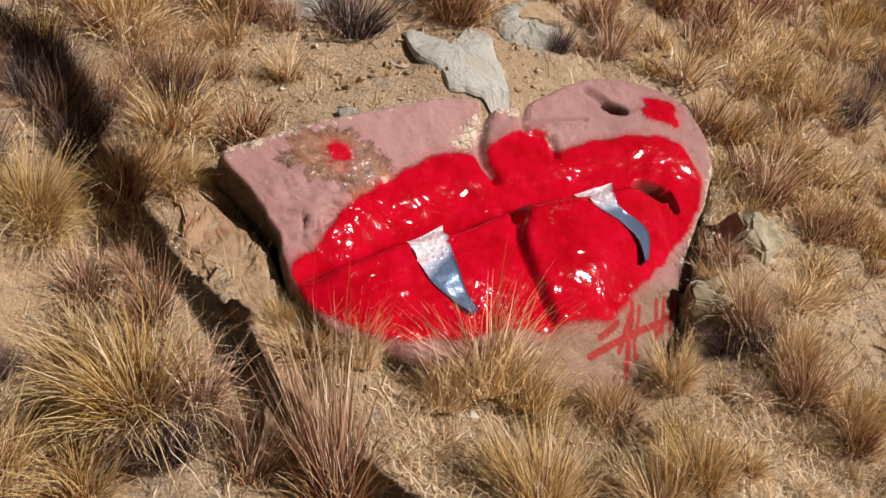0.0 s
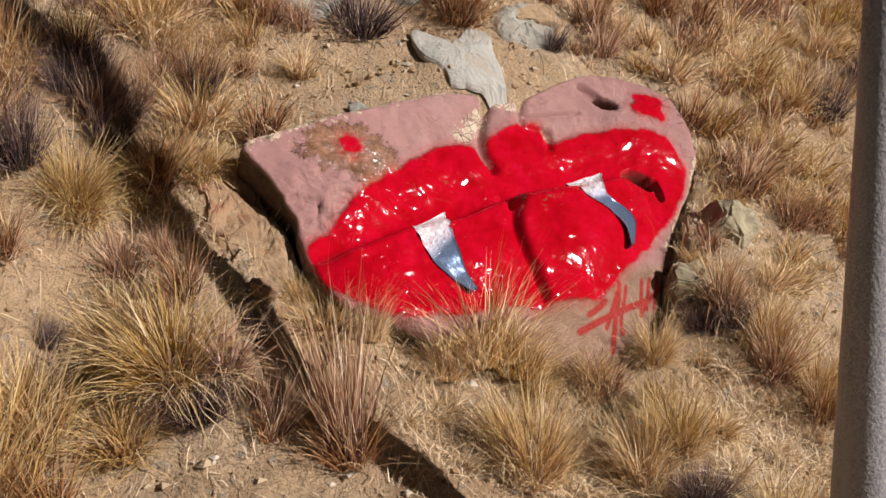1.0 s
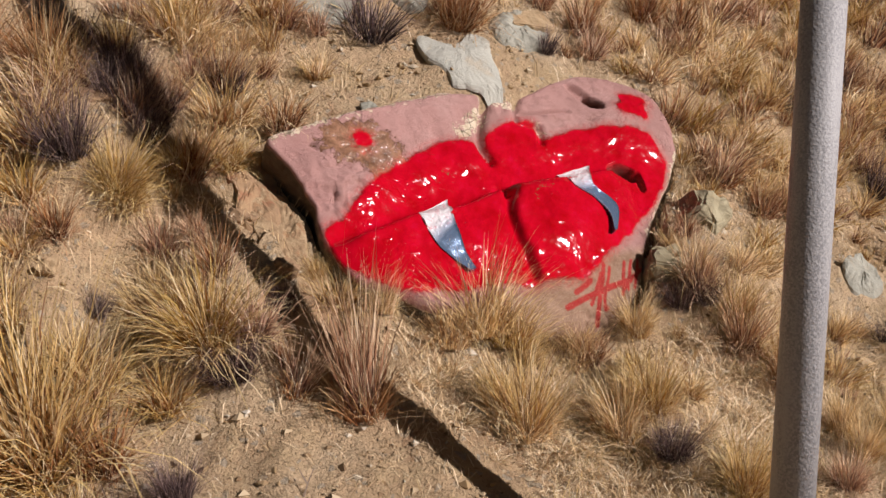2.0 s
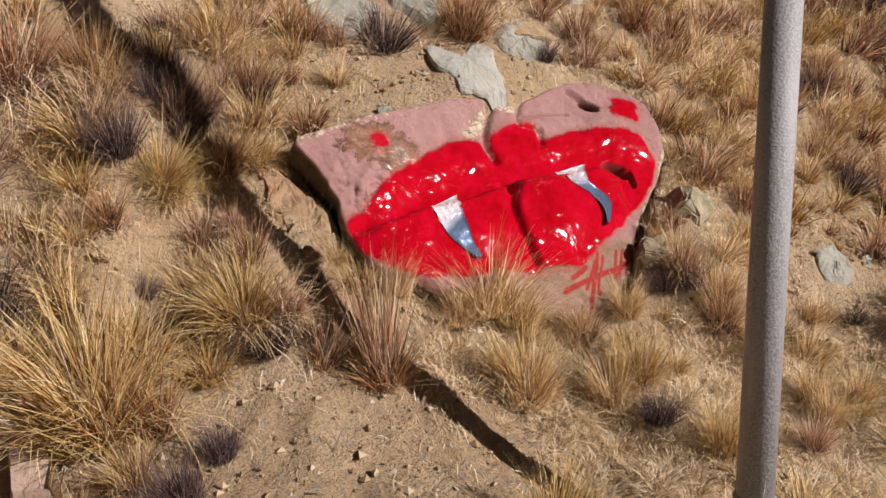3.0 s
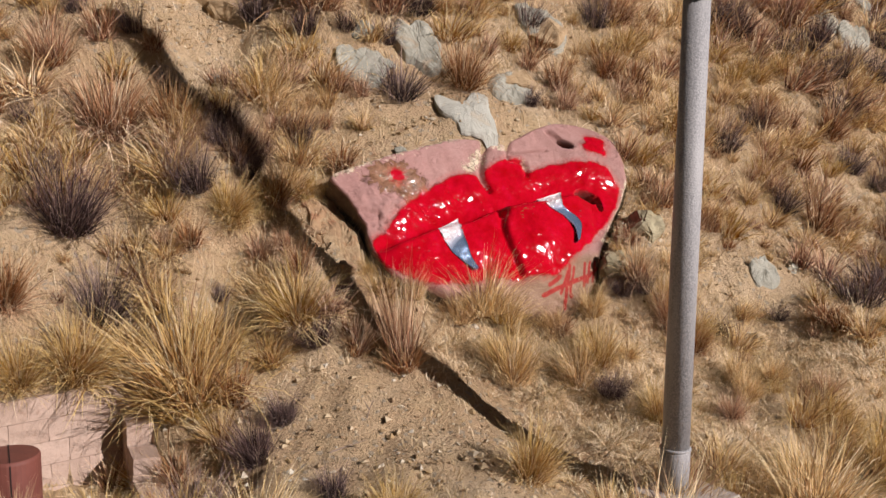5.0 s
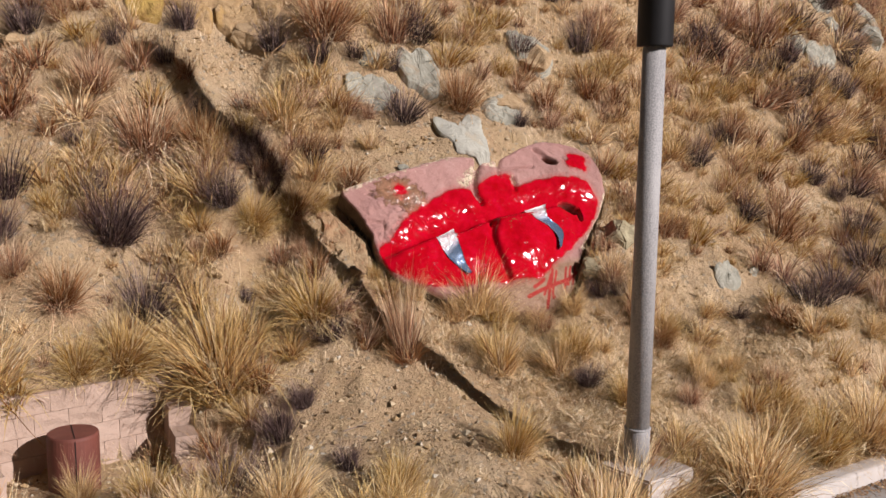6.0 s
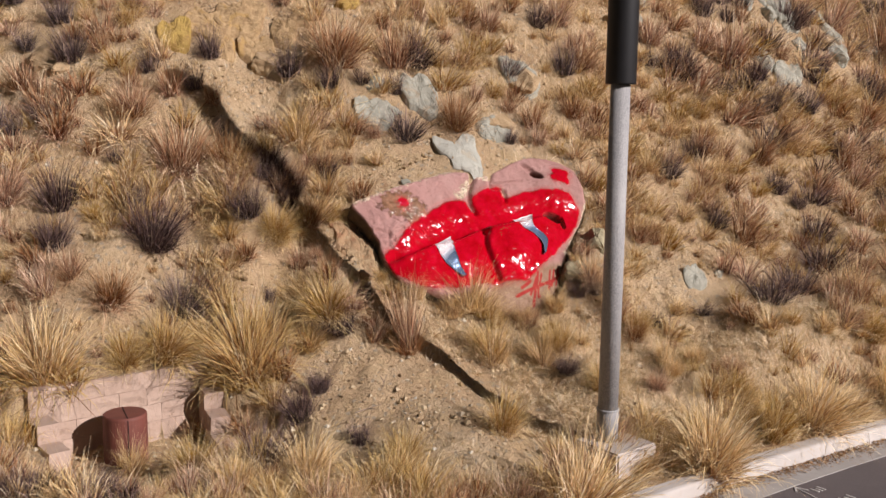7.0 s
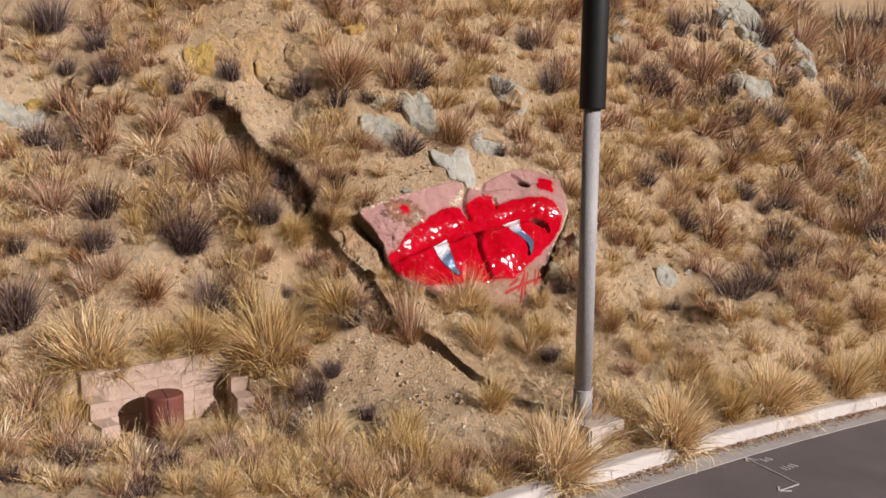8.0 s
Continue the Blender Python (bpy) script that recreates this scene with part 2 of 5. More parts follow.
def mat_foil():
    """Crumpled mirror film: silvery where it is wrinkled; where it lies flat, the mirrored sky's blue is also tinted
    into its colour.
    """
    m = Mat("mirror_film")
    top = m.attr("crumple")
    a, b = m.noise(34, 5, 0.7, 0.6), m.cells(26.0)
    # blue base colour strengthens the sky's reflection on the flat film
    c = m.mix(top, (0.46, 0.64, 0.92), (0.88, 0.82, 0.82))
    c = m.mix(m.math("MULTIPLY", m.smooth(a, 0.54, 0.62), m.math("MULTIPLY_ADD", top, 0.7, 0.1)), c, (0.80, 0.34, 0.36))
    n = m.bump(m.math("ADD", m.math("MULTIPLY", a, m.math("MULTIPLY_ADD", top, 1.0, 0.08)), m.math("MULTIPLY", b, m.math("MULTIPLY_ADD", top, 0.5, 0.06))), 0.8, 0.03)
    return m.done(c, m.mixf(top, 0.21, 0.24), n, metal=m.mixf(top, 0.85, 0.25))


EARTH = mat_earth()
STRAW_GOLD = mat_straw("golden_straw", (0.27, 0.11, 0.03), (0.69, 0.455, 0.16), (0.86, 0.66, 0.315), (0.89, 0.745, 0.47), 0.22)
STRAW_PALE = mat_straw("bleached_straw", (0.50, 0.355, 0.18), (0.74, 0.56, 0.32), (0.87, 0.71, 0.46), (0.89, 0.77, 0.55), 0.22)
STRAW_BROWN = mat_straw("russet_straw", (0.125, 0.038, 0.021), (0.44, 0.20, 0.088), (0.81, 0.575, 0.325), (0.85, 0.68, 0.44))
# near-black root colour carries the shade down among the dead stems
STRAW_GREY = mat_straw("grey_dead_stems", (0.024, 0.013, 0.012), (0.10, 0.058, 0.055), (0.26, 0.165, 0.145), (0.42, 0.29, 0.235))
LITTER = mat_straw("straw_litter", (0.54, 0.385, 0.20), (0.73, 0.54, 0.30), (0.82, 0.64, 0.37), (0.88, 0.74, 0.50), 0.22)
PALE_STONE = mat_stone("pale_green_grey_stone", (0.37, 0.36, 0.295), (0.23, 0.22, 0.175), 1.4, (0.33, 0.27, 0.19))
PALE_SLAB = mat_stone("pale_grey_slab", (0.45, 0.44, 0.375), (0.37, 0.36, 0.305), 2.0, (0.42, 0.37, 0.285))
OCHRE_LEDGE = mat_stone("tan_ochre_bedrock", (0.43, 0.30, 0.16), (0.24, 0.15, 0.075), 2.2, (0.38, 0.245, 0.10))
OLIVE_STONE = mat_stone("olive_grey_stone", (0.37, 0.325, 0.21), (0.24, 0.20, 0.12), 1.4, (0.33, 0.24, 0.13))
LEDGE_ROCK = mat_stone("weathered_sandstone", (0.40, 0.285, 0.165), (0.22, 0.14, 0.078), 3.2, (0.30, 0.165, 0.085))
TAN_STONE = mat_stone("tan_stone", (0.45, 0.33, 0.195), (0.27, 0.18, 0.095))
OCHRE_STONE = mat_stone("ochre_stone", (0.43, 0.295, 0.085), (0.28, 0.175, 0.06), 2.0, (0.35, 0.22, 0.07))
RUST_STONE = mat_stone("rusty_stone", (0.36, 0.235, 0.13), (0.20, 0.125, 0.075), 1.0, (0.27, 0.115, 0.06))
ASPHALT = mat_asphalt()
KERB = mat_concrete("kerb_concrete", (0.53, 0.485, 0.445), (0.42, 0.32, 0.22))
GUTTER = mat_concrete("gutter_concrete", (0.42, 0.39, 0.36), (0.30, 0.22, 0.15))
PLINTH = mat_concrete("plinth_concrete", (0.58, 0.52, 0.47), (0.42, 0.34, 0.27))
STEEL = mat_galvanised()
BLACK = mat_plain("black_coated_metal", (0.006, 0.006, 0.007), 0.6, 0.2)
BROWN_PAINT = mat_plain("brown_painted_steel", (0.155, 0.05, 0.036), 0.6, 0.22, 40)
SLIT = mat_plain("dark_slit", (0.012, 0.008, 0.007), 0.9)
BLOCK = mat_block()
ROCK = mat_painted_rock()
FOIL = mat_foil()
CHALK = mat_plain("white_marking_paint", (0.50, 0.47, 0.44), 0.8, 0.2)
TWIG = mat_plain("grey_twig", (0.24, 0.18, 0.13), 0.9, 0.2)


# ---- helpers for meshes ----
def mesh_of(name, verts, faces, mat, smooth=False, parent=None):
    me = bpy.data.meshes.new(name)
    me.from_pydata(verts, [], faces)
    me.materials.append(mat)
    if smooth:
        me.polygons.foreach_set("use_smooth", np.ones(len(me.polygons), bool))
    me.update()
    ob = new(name, me)
    ob.parent = parent
    return ob


def part(name, bm, mat, parent=None, label="", smooth=False):
    me = bpy.data.meshes.new(name)
    bm.to_mesh(me)
    bm.free()
    me.materials.append(mat)
    if smooth:
        me.polygons.foreach_set("use_smooth", np.ones(len(me.polygons), bool))
    ob = new(name, me)
    ob.parent = parent
    return tagged(ob, label)


def add_attr(ob, name, values):
    ob.data.attributes.new(name, "FLOAT", "POINT").data.foreach_set("value", np.asarray(values, np.float32))


def grid_faces(nx, ny, wrap=False):
    """Quads of a grid of nx by ny vertices, x running fastest."""
    i, j = np.meshgrid(np.arange(nx if wrap else nx - 1), np.arange(ny - 1))
    a, b = (j * nx + i).ravel(), (j * nx + (i + 1) % nx).ravel()
    return np.stack([a, b, b + nx, a + nx], 1).tolist()


TABLES = {}


def fbm(x, y, scale, seed, octaves=4):
    """Smooth value noise on arrays, about -1 to 1."""
    out, amp, total = np.zeros(np.shape(x)), 1.0, 0.0
    for o in range(octaves):
        if seed + o not in TABLES:
            TABLES[seed + o] = np.random.RandomState(seed + o).rand(128, 128) * 2 - 1
        table = TABLES[seed + o]
        u, v = np.asarray(x) * scale + 17.3 * o + 40, np.asarray(y) * scale + 9.1 * o + 40
        i, j = np.floor(u).astype(int), np.floor(v).astype(int)
        a, b = u - i, v - j
        a, b = a * a * (3 - 2 * a), b * b * (3 - 2 * b)
        i, j, i1, j1 = i % 128, j % 128, (i + 1) % 128, (j + 1) % 128
        out = out + amp * ((table[i, j] * (1 - a) + table[i1, j] * a) * (1 - b) + (table[i, j1] * (1 - a) + table[i1, j1] * a) * b)
        total, amp, scale = total + amp, amp * 0.5, scale * 2.03
    return out / total * 1.6


def catmull(points, per=8, closed=True):
    p = np.array(points, float)
    n, out = len(p), []
    for i in range(n if closed else n - 1):
        a, b, c, d = (p[(i + k) % n] if closed else p[min(max(i + k, 0), n - 1)] for k in (-1, 0, 1, 2))
        for t in np.arange(per) / per:
            out.append(0.5 * (2 * b + (c - a) * t + (2 * a - 5 * b + 4 * c - d) * t * t + (3 * b - a - 3 * c + d) * t**3))
    if not closed:
        out.append(p[-1])
    return np.array(out)


def line_dist(pts, line, closed=False):
    """Distance of points (n, 2) to a polyline."""
    best = np.full(len(pts), 1e9)
    ends = np.roll(line, -1, 0) if closed else line[1:]
    for a, b in zip(line if closed else line[:-1], ends):
        d = b - a
        t = np.clip(((pts - a) @ d) / max(d @ d, 1e-12), 0, 1)
        best = np.minimum(best, np.hypot(*(pts - a - t[:, None] * d).T))
    return best


def inside(pts, poly):
    hit = np.zeros(len(pts), bool)
    for a, b in zip(poly, np.roll(poly, -1, 0)):
        cross = (a[1] > pts[:, 1]) != (b[1] > pts[:, 1])
        hit ^= cross & (pts[:, 0] < (b[0] - a[0]) * (pts[:, 1] - a[1]) / (b[1] - a[1] + 1e-12) + a[0])
    return hit


def signed(pts, poly):
    d = line_dist(pts, poly, True)
    return np.where(inside(pts, poly), d, -d)


# ---- the lie of the land ----
KERB_ANGLE = radians(39.0)
KD = np.array([math.cos(KERB_ANGLE), math.sin(KERB_ANGLE)])
KN = np.array([-KD[1], KD[0]])


def kerb_bend(u):
    """How far the kerb's foot lies from its straight line: an arc that runs out straight at both ends."""
    c = np.clip(u, 1.0, 10.0)
    return 0.615 - (c - 5.2) ** 2 / 110 - (u - c) * 2 * (c - 5.2) / 110


def kerb_u(x, y):
    return x * KD[0] + y * KD[1]


def kerb_w(x, y):
    """Distance behind the foot of the kerb, which bends slightly."""
    return x * KN[0] + y * KN[1] - kerb_bend(kerb_u(x, y))


def road_z(x, y):
    return 0.26 - 0.05 * (np.clip(kerb_u(x, y), -30, 40) - 3.99)


# the painted boulder's face: middle, along, up, outward, and its outline
RC = np.array([0.431, 5.976, 2.556])
RS = np.array([0.8774, 0.4741, 0.073])
RT = np.array([-0.352, 0.533, 0.7694])
RN = np.cross(RS, RT)
OUTLINE = catmull([
    (-1.655, 0.581), (-1.287, 0.674), (-0.986, 0.758), (-0.665, 0.823), (-0.326, 0.888), (-0.112, 0.912), (0.106, 0.849), (0.341, 0.812),
    (0.451, 0.806), (0.607, 0.86), (0.836, 0.942), (1.102, 0.994), (1.367, 0.948), (1.556, 0.843), (1.718, 0.688), (1.732, 0.467),
    (1.678, 0.223), (1.648, 0.069), (1.5, -0.104), (1.309, -0.275), (1.116, -0.463), (0.913, -0.694), (0.776, -0.892), (0.682, -1.014),
    (0.454, -1.171), (0.235, -1.27), (-0.17, -1.194), (-0.492, -1.035), (-0.942, -0.892), (-1.155, -0.756), (-1.336, -0.638), (-1.455, -0.459),
    (-1.492, -0.286), (-1.497, -0.143), (-1.5, 0.025), (-1.535, 0.228), (-1.602, 0.409),
], 10)

# the brink of an eroded rock ledge that runs down beside the boulder, and the cleft between the two
BRINK = np.array([(-1.66, 5.82), (-1.47, 5.50), (-1.22, 5.22), (-1.06, 5.02), (-0.93, 4.80), (-0.80, 4.60), (-0.62, 4.40)])
GAP = np.array([(-1.33, 5.62), (-1.2, 5.42), (-0.97, 5.12), (-0.78, 4.98)])
# bumps and hollows: x, y, height, radius
BUMPS = [
    (-1.95, 4.9, -0.35, 0.35), (-2.3, 5.2, 0.3, 0.5), (-3.7, 4.1, 0.4, 0.5),
    (-1.35, 6.1, -0.3, 0.5), (-2.5, 6.9, -0.4, 0.5), (-2.0, 7.3, 0.25, 0.5), (0.0, 2.5, 0.22, 0.7),
    (-1.7, 4.15, -0.25, 0.45), (1.9, 6.0, 0.2, 0.5), (3.0, 6.0, -0.25, 0.8), (-3.0, 5.4, -0.35, 0.5), (-5.8, 6.2, -0.5, 0.6), (0.1, 6.6, 0.26, 0.42), (0.5, 6.75, 0.12, 0.4), (-4.45, 2.75, -0.6, 0.5), (-1.9, 4.75, -0.3, 0.3), (2.0, 6.0, 0.2, 0.35), (1.4, 4.85, 0.2, 0.4), (0.95, 5.3, -0.28, 0.42), (0.2, 5.0, -0.15, 0.4),
]
# rises and dips along the line of the pole's shadow and on the open slope
SWELLS = [
    (-3.19, 6.19, 0.13, 0.30), (-2.94, 6.03, 0.10, 0.30), (-2.57, 5.80, 0.12, 0.30), (-2.20, 5.57, -0.07, 0.30), (-1.92, 5.40, -0.12, 0.30),
    (-1.00, 4.82, 0.08, 0.30), (-0.80, 4.69, -0.19, 0.30), (-0.10, 4.26, 0.10, 0.30), (0.20, 4.05, 0.03, 0.30), (0.50, 3.88, -0.04, 0.30),
    (0.95, 3.60, -0.16, 0.30), (-1.07, 5.13, 0.15, 0.30), (-0.88, 4.84, 0.05, 0.30), (-2.40, 4.70, -0.15, 0.50), (2.92, 6.52, 0.18, 0.50),
    (2.66, 5.73, 0.12, 0.50), (2.18, 8.31, 0.12, 0.50), (0.83, 4.61, -0.08, 0.50), (3.12, 6.02, -0.08, 0.50),
]
# the paved bay cut into the foot of the slope
BAY_A, BAY_DIR = np.array([-2.58, 4.10]), np.array([-math.cos(radians(40)), -math.sin(radians(40))])
BAY_OUT = np.array([BAY_DIR[1] * -1.0, BAY_DIR[0]])
BAY_OUT = BAY_OUT if BAY_OUT[1] < 0 else -BAY_OUT
BAY_W, BAY_FLOOR, BAY_TOP = 2.08, 0.46, 1.27


def hill_z(x, y):
    x, y = np.asarray(x, float), np.asarray(y, float)
    u = np.clip(x, -6.6, 9.0)
    v = y
    w = (v - 4.34 - 0.55 * u - 0.0416 * u * u) / 0.26
    rise = np.logaddexp(0, w) * 0.26
    rise = np.where(rise > 14, 14 + (rise - 14) * 0.35, rise)
    z = -0.303 - 0.0745 * np.clip(x, -9, 12) + 0.3247 * np.clip(v, -4, 14) + 0.6425 * rise
    flat = np.stack([x, y], -1).reshape(-1, 2)
    near = (np.abs(flat[:, 0] + 1.1) < 1.6) & (np.abs(flat[:, 1] - 4.9) < 1.5)
    ridge = np.zeros(len(flat))
    if near.any():
        at = flat[near]
        d = line_dist(at, BRINK)
        up = np.tanh((at[:, 0] - np.interp(-at[:, 1], -BRINK[:, 1], BRINK[:, 0])) / 0.05)
        ends = np.clip((at[:, 1] - 4.3) / 0.3, 0, 1) * np.clip((5.95 - at[:, 1]) / 0.3, 0, 1)
        ridge[near] = ends * np.where(up > 0, 0.05 * up * np.exp(-(d / 0.22) ** 2), 0.17 * up * np.exp(-(d / 0.20) ** 2)) - 0.42 * np.exp(-(line_dist(at, GAP) / 0.15) ** 2)
    z = z + ridge.reshape(np.shape(z))
    for bx, by, h, r in BUMPS + SWELLS:
        z = z + h * np.exp(-((x - bx) ** 2 + (y - by) ** 2) / (r * r))
    return z


def land_z(x, y, rough=True):
    x, y = np.asarray(x, float), np.asarray(y, float)
    z = hill_z(x, y)
    if rough:
        z = z + 0.10 * fbm(x, y, 0.8, 3) + 0.035 * fbm(x, y, 4.5, 11, 3)
    w = kerb_w(x, y)
    verge = road_z(x, y) + 0.14
    z = np.where(w > 0.1, np.logaddexp(z * 9, (verge + 0.04 * np.clip(w, 0, 8)) * 9) / 9, z)
    k = np.clip((w - 0.15) / 1.1, 0, 1)
    z = np.where(w < 1.25, verge + (z - verge) * k * k * (3 - 2 * k), z)
    # the bay: level floor between its walls
    p = (x - BAY_A[0]) * BAY_DIR[0] + (y - BAY_A[1]) * BAY_DIR[1]
    q = (x - BAY_A[0]) * BAY_OUT[0] + (y - BAY_A[1]) * BAY_OUT[1]
    cut = np.clip((p - 0.10) / 0.08, 0, 1) * np.clip((BAY_W + 0.08 - p) / 0.08, 0, 1) * np.clip((q + 0.10) / 0.08, 0, 1) * np.clip((1.9 - q) / 0.9, 0, 1)
    floor = BAY_FLOOR + 0.05 * np.clip(p, 0, 2)
    z = z + (np.minimum(floor, z) - z) * cut
    # the banks slope down to the stepped side walls
    beside = np.maximum(0.12 - p, p - BAY_W)
    bank = BAY_FLOOR + 0.05 * np.clip(p, 0, 2) + np.clip(0.58 - 0.55 * q, 0.06, 0.62) + 0.75 * np.clip(beside, 0, 3)
    near_bay = np.clip((beside + 0.02) / 0.04, 0, 1) * np.clip((1.3 - beside) / 0.6, 0, 1) * np.clip((q + 0.08) / 0.2, 0, 1) * np.clip((2.2 - q) / 0.9, 0, 1)
    z = z + (np.minimum(bank, z) - z) * near_bay
    back = np.clip((p + 0.3) / 0.2, 0, 1) * np.clip((BAY_W + 0.3 - p) / 0.2, 0, 1) * (q <= -0.10) * np.clip((q + 1.0) / 0.5, 0, 1)
    z = z + (np.clip(z, BAY_TOP - 0.05, BAY_TOP + 0.12 - 0.9 * (q + 0.1)) - z) * back
    # room for the painted boulder
    for _ in range(2):
        d = np.stack([x, y, z], -1) - RC
        flat = np.stack([d @ RS, d @ RT], -1).reshape(-1, 2)
        near = (np.abs(flat[:, 0]) < 1.9) & (np.abs(flat[:, 1]) < 1.5)
        dist = np.full(len(flat), -1.0)
        if near.any():
            dist[near] = signed(flat[near], OUTLINE)
        dist = dist.reshape(np.shape(z))
        room = np.clip((dist + 0.03) / 0.12, 0, 1)
        deep = 0.34 - 0.30 * np.clip((d @ RT - 0.35) / 0.5, 0, 1)
        z = z - np.clip(d @ RN + deep, 0, 2) / RN[2] * room
    # under and beyond the road
    far = np.clip(-w - 9.5, 0, 1)
    edge = np.where((x < -7.4) | (y < 0.7) | (x > 9.4), 1.6, 0.1)
    z = np.where(w < edge, road_z(x, y) - 0.12 + far * (0.27 + 0.10 * fbm(x, y, 0.5, 21)), z)
    return z


def land_normal(x, y, e=0.12):
    gx = (land_z(x + e, y, False) - land_z(x - e, y, False)) / (2 * e)
    gy = (land_z(x, y + e, False) - land_z(x, y - e, False)) / (2 * e)
    return Vector((-float(gx), -float(gy), 1)).normalized()


def hill_normal(x, y, e=0.35):
    gx, gy = (hill_z(x + e, y) - hill_z(x - e, y)) / (2 * e), (hill_z(x, y + e) - hill_z(x, y - e)) / (2 * e)
    return Vector((-float(gx), -float(gy), 1)).normalized()


def spaced(lo, hi, step, reach, grow=1.22):
    mid = np.arange(lo, hi + step / 2, step)
    out, s, a, b = [], step, lo, hi
    lows, highs = [], []
    while b < reach:
        s *= grow
        a, b = a - s, b + s
        lows.append(a)
        highs.append(b)
    return np.concatenate([lows[::-1], mid, highs])


def build_ground():
    xs, ys = spaced(-7.5, 9.5, 0.055, 400), spaced(0.6, 15.5, 0.055, 400)
    gx, gy = np.meshgrid(xs, ys)
    gz = land_z(gx, gy)
    clod = np.clip(fbm(gx, gy, 1.1, 31, 3) + 0.25, 0, 1)
    gz = gz + np.where(kerb_w(gx, gy) > 0.3, (0.040 * clod + 0.012) * fbm(gx, gy, 8.0, 41, 2), 0)
    ob = mesh_of("ground", np.stack([gx, gy, gz], -1).reshape(-1, 3), grid_faces(len(xs), len(ys)), EARTH, True)
    tagged(ob, "dry ochre hillside soil with gravel and clods", "ground", kind="structure")


build_ground()


def strip(name, mat, profile, u0, u1, step=0.4, label="", category="", jitter=0.0):
    """A long piece along the kerb: profile of (distance behind the kerb's foot, height over the road)."""
    us = np.arange(u0, u1 + step / 2, step)
    verts = []
    for u in us:
        off = float(kerb_bend(u))
        for k, (w, h) in enumerate(profile):
            x, y = KD * u + KN * (w + off)
            verts.append((x, y, float(road_z(x, y)) + h))
    n = len(profile)
    faces = [(i * n + k, i * n + k + 1, (i + 1) * n + k + 1, (i + 1) * n + k) for i in range(len(us) - 1) for k in range(n - 1)]
    faces += [tuple(range(n))[::-1], tuple((len(us) - 1) * n + k for k in range(n))]
    ob = mesh_of(name, verts, faces, mat)
    return tagged(ob, label, category, kind="structure") if label else ob


strip("road", ASPHALT, [(-9.0, -0.4), (-9.0, -0.03), (-4.5, 0.06), (-0.385, 0.004), (-0.385, -0.4)], -80, 90, 1.0, "dark grey asphalt road surface", "road")
strip("gutter", GUTTER, [(-0.38, -0.3), (-0.38, -0.004), (-0.37, 0.003), (-0.02, -0.012), (-0.004, -0.3)], -40, 60, 0.5, "worn concrete gutter beside the asphalt", "gutter")
KERB_PROFILE = [(0.0, -0.25), (0.0, 0.0), (0.022, 0.115), (0.035, 0.14), (0.06, 0.15), (0.20, 0.152), (0.215, 0.14), (0.215, -0.25)]
for u0, u1 in ((-40, 1.2), (11.6, 60)):
    strip("verge", EARTH, [(0.18, -0.3), (0.18, 0.12), (0.3, 0.135), (1.0, 0.16), (2.0, 0.20), (2.6, 0.16), (3.0, -0.3)], u0, u1, 0.5, "bare earth verge behind the kerb", "verge")
kerb = tagged(new("kerb"), "pale concrete kerb in cast lengths", "kerb", kind="structure")
u = -13.96
while u < 30:
    seg = strip("kerb_length", KERB, KERB_PROFILE, u + 0.006, u + 2.994, 0.4985)
    seg.parent = kerb
    u += 3.0


# ---- street light pole ----
def lathe(profile, n=28):
    bm = bmesh.new()
    rings = [[bm.verts.new((r * math.cos(2 * math.pi * k / n), r * math.sin(2 * math.pi * k / n), z)) for k in range(n)] for r, z in profile]
    for a, b in zip(rings, rings[1:]):
        for k in range(n):
            bm.faces.new((a[k], a[(k + 1) % n], b[(k + 1) % n], b[k]))
    bm.faces.new(rings[0][::-1])
    bm.faces.new(rings[-1])
    return bm


def box(sx, sy, sz, bevel=0.0, at=(0, 0, 0)):
    bm = bmesh.new()
    bmesh.ops.create_cube(bm, size=1)
    for v in bm.verts:
        v.co = Vector((v.co.x * sx + at[0], v.co.y * sy + at[1], v.co.z * sz + at[2]))
    if bevel:
        bmesh.ops.bevel(bm, geom=bm.edges[:], offset=bevel, segments=2, affect="EDGES")
    return bm


POLE = (1.61, 3.19)
pole = tagged(new("street_light_pole"), "galvanised steel street light pole with a black upper sleeve", "pole")
pole.location = (*POLE, 0.0)
part("base_section", lathe([(0.112, 0.70), (0.112, 1.02), (0.109, 1.04)]), STEEL, pole, smooth=True)
part("band", lathe([(0.111, 1.035), (0.118, 1.038), (0.118, 1.052), (0.103, 1.056)]), STEEL, pole, "raised weld band", True)
part("shaft", lathe([(0.103, 1.05), (0.097, 4.40)]), STEEL, pole, smooth=True)
part("sleeve", lathe([(0.098, 4.345), (0.146, 4.345), (0.150, 4.36), (0.150, 7.6), (0.14, 7.63)]), BLACK, pole, "black coated sleeve", True)
plinth = tagged(new("pole_plinth"), "pale square concrete plinth under the pole", "plinth")
plinth.location, plinth.rotation_euler = (1.69, 3.14, 0.0), (0, 0, KERB_ANGLE)
part("block", box(0.60, 0.60, 0.60, 0.02, (0, 0, 0.42)), PLINTH, plinth)


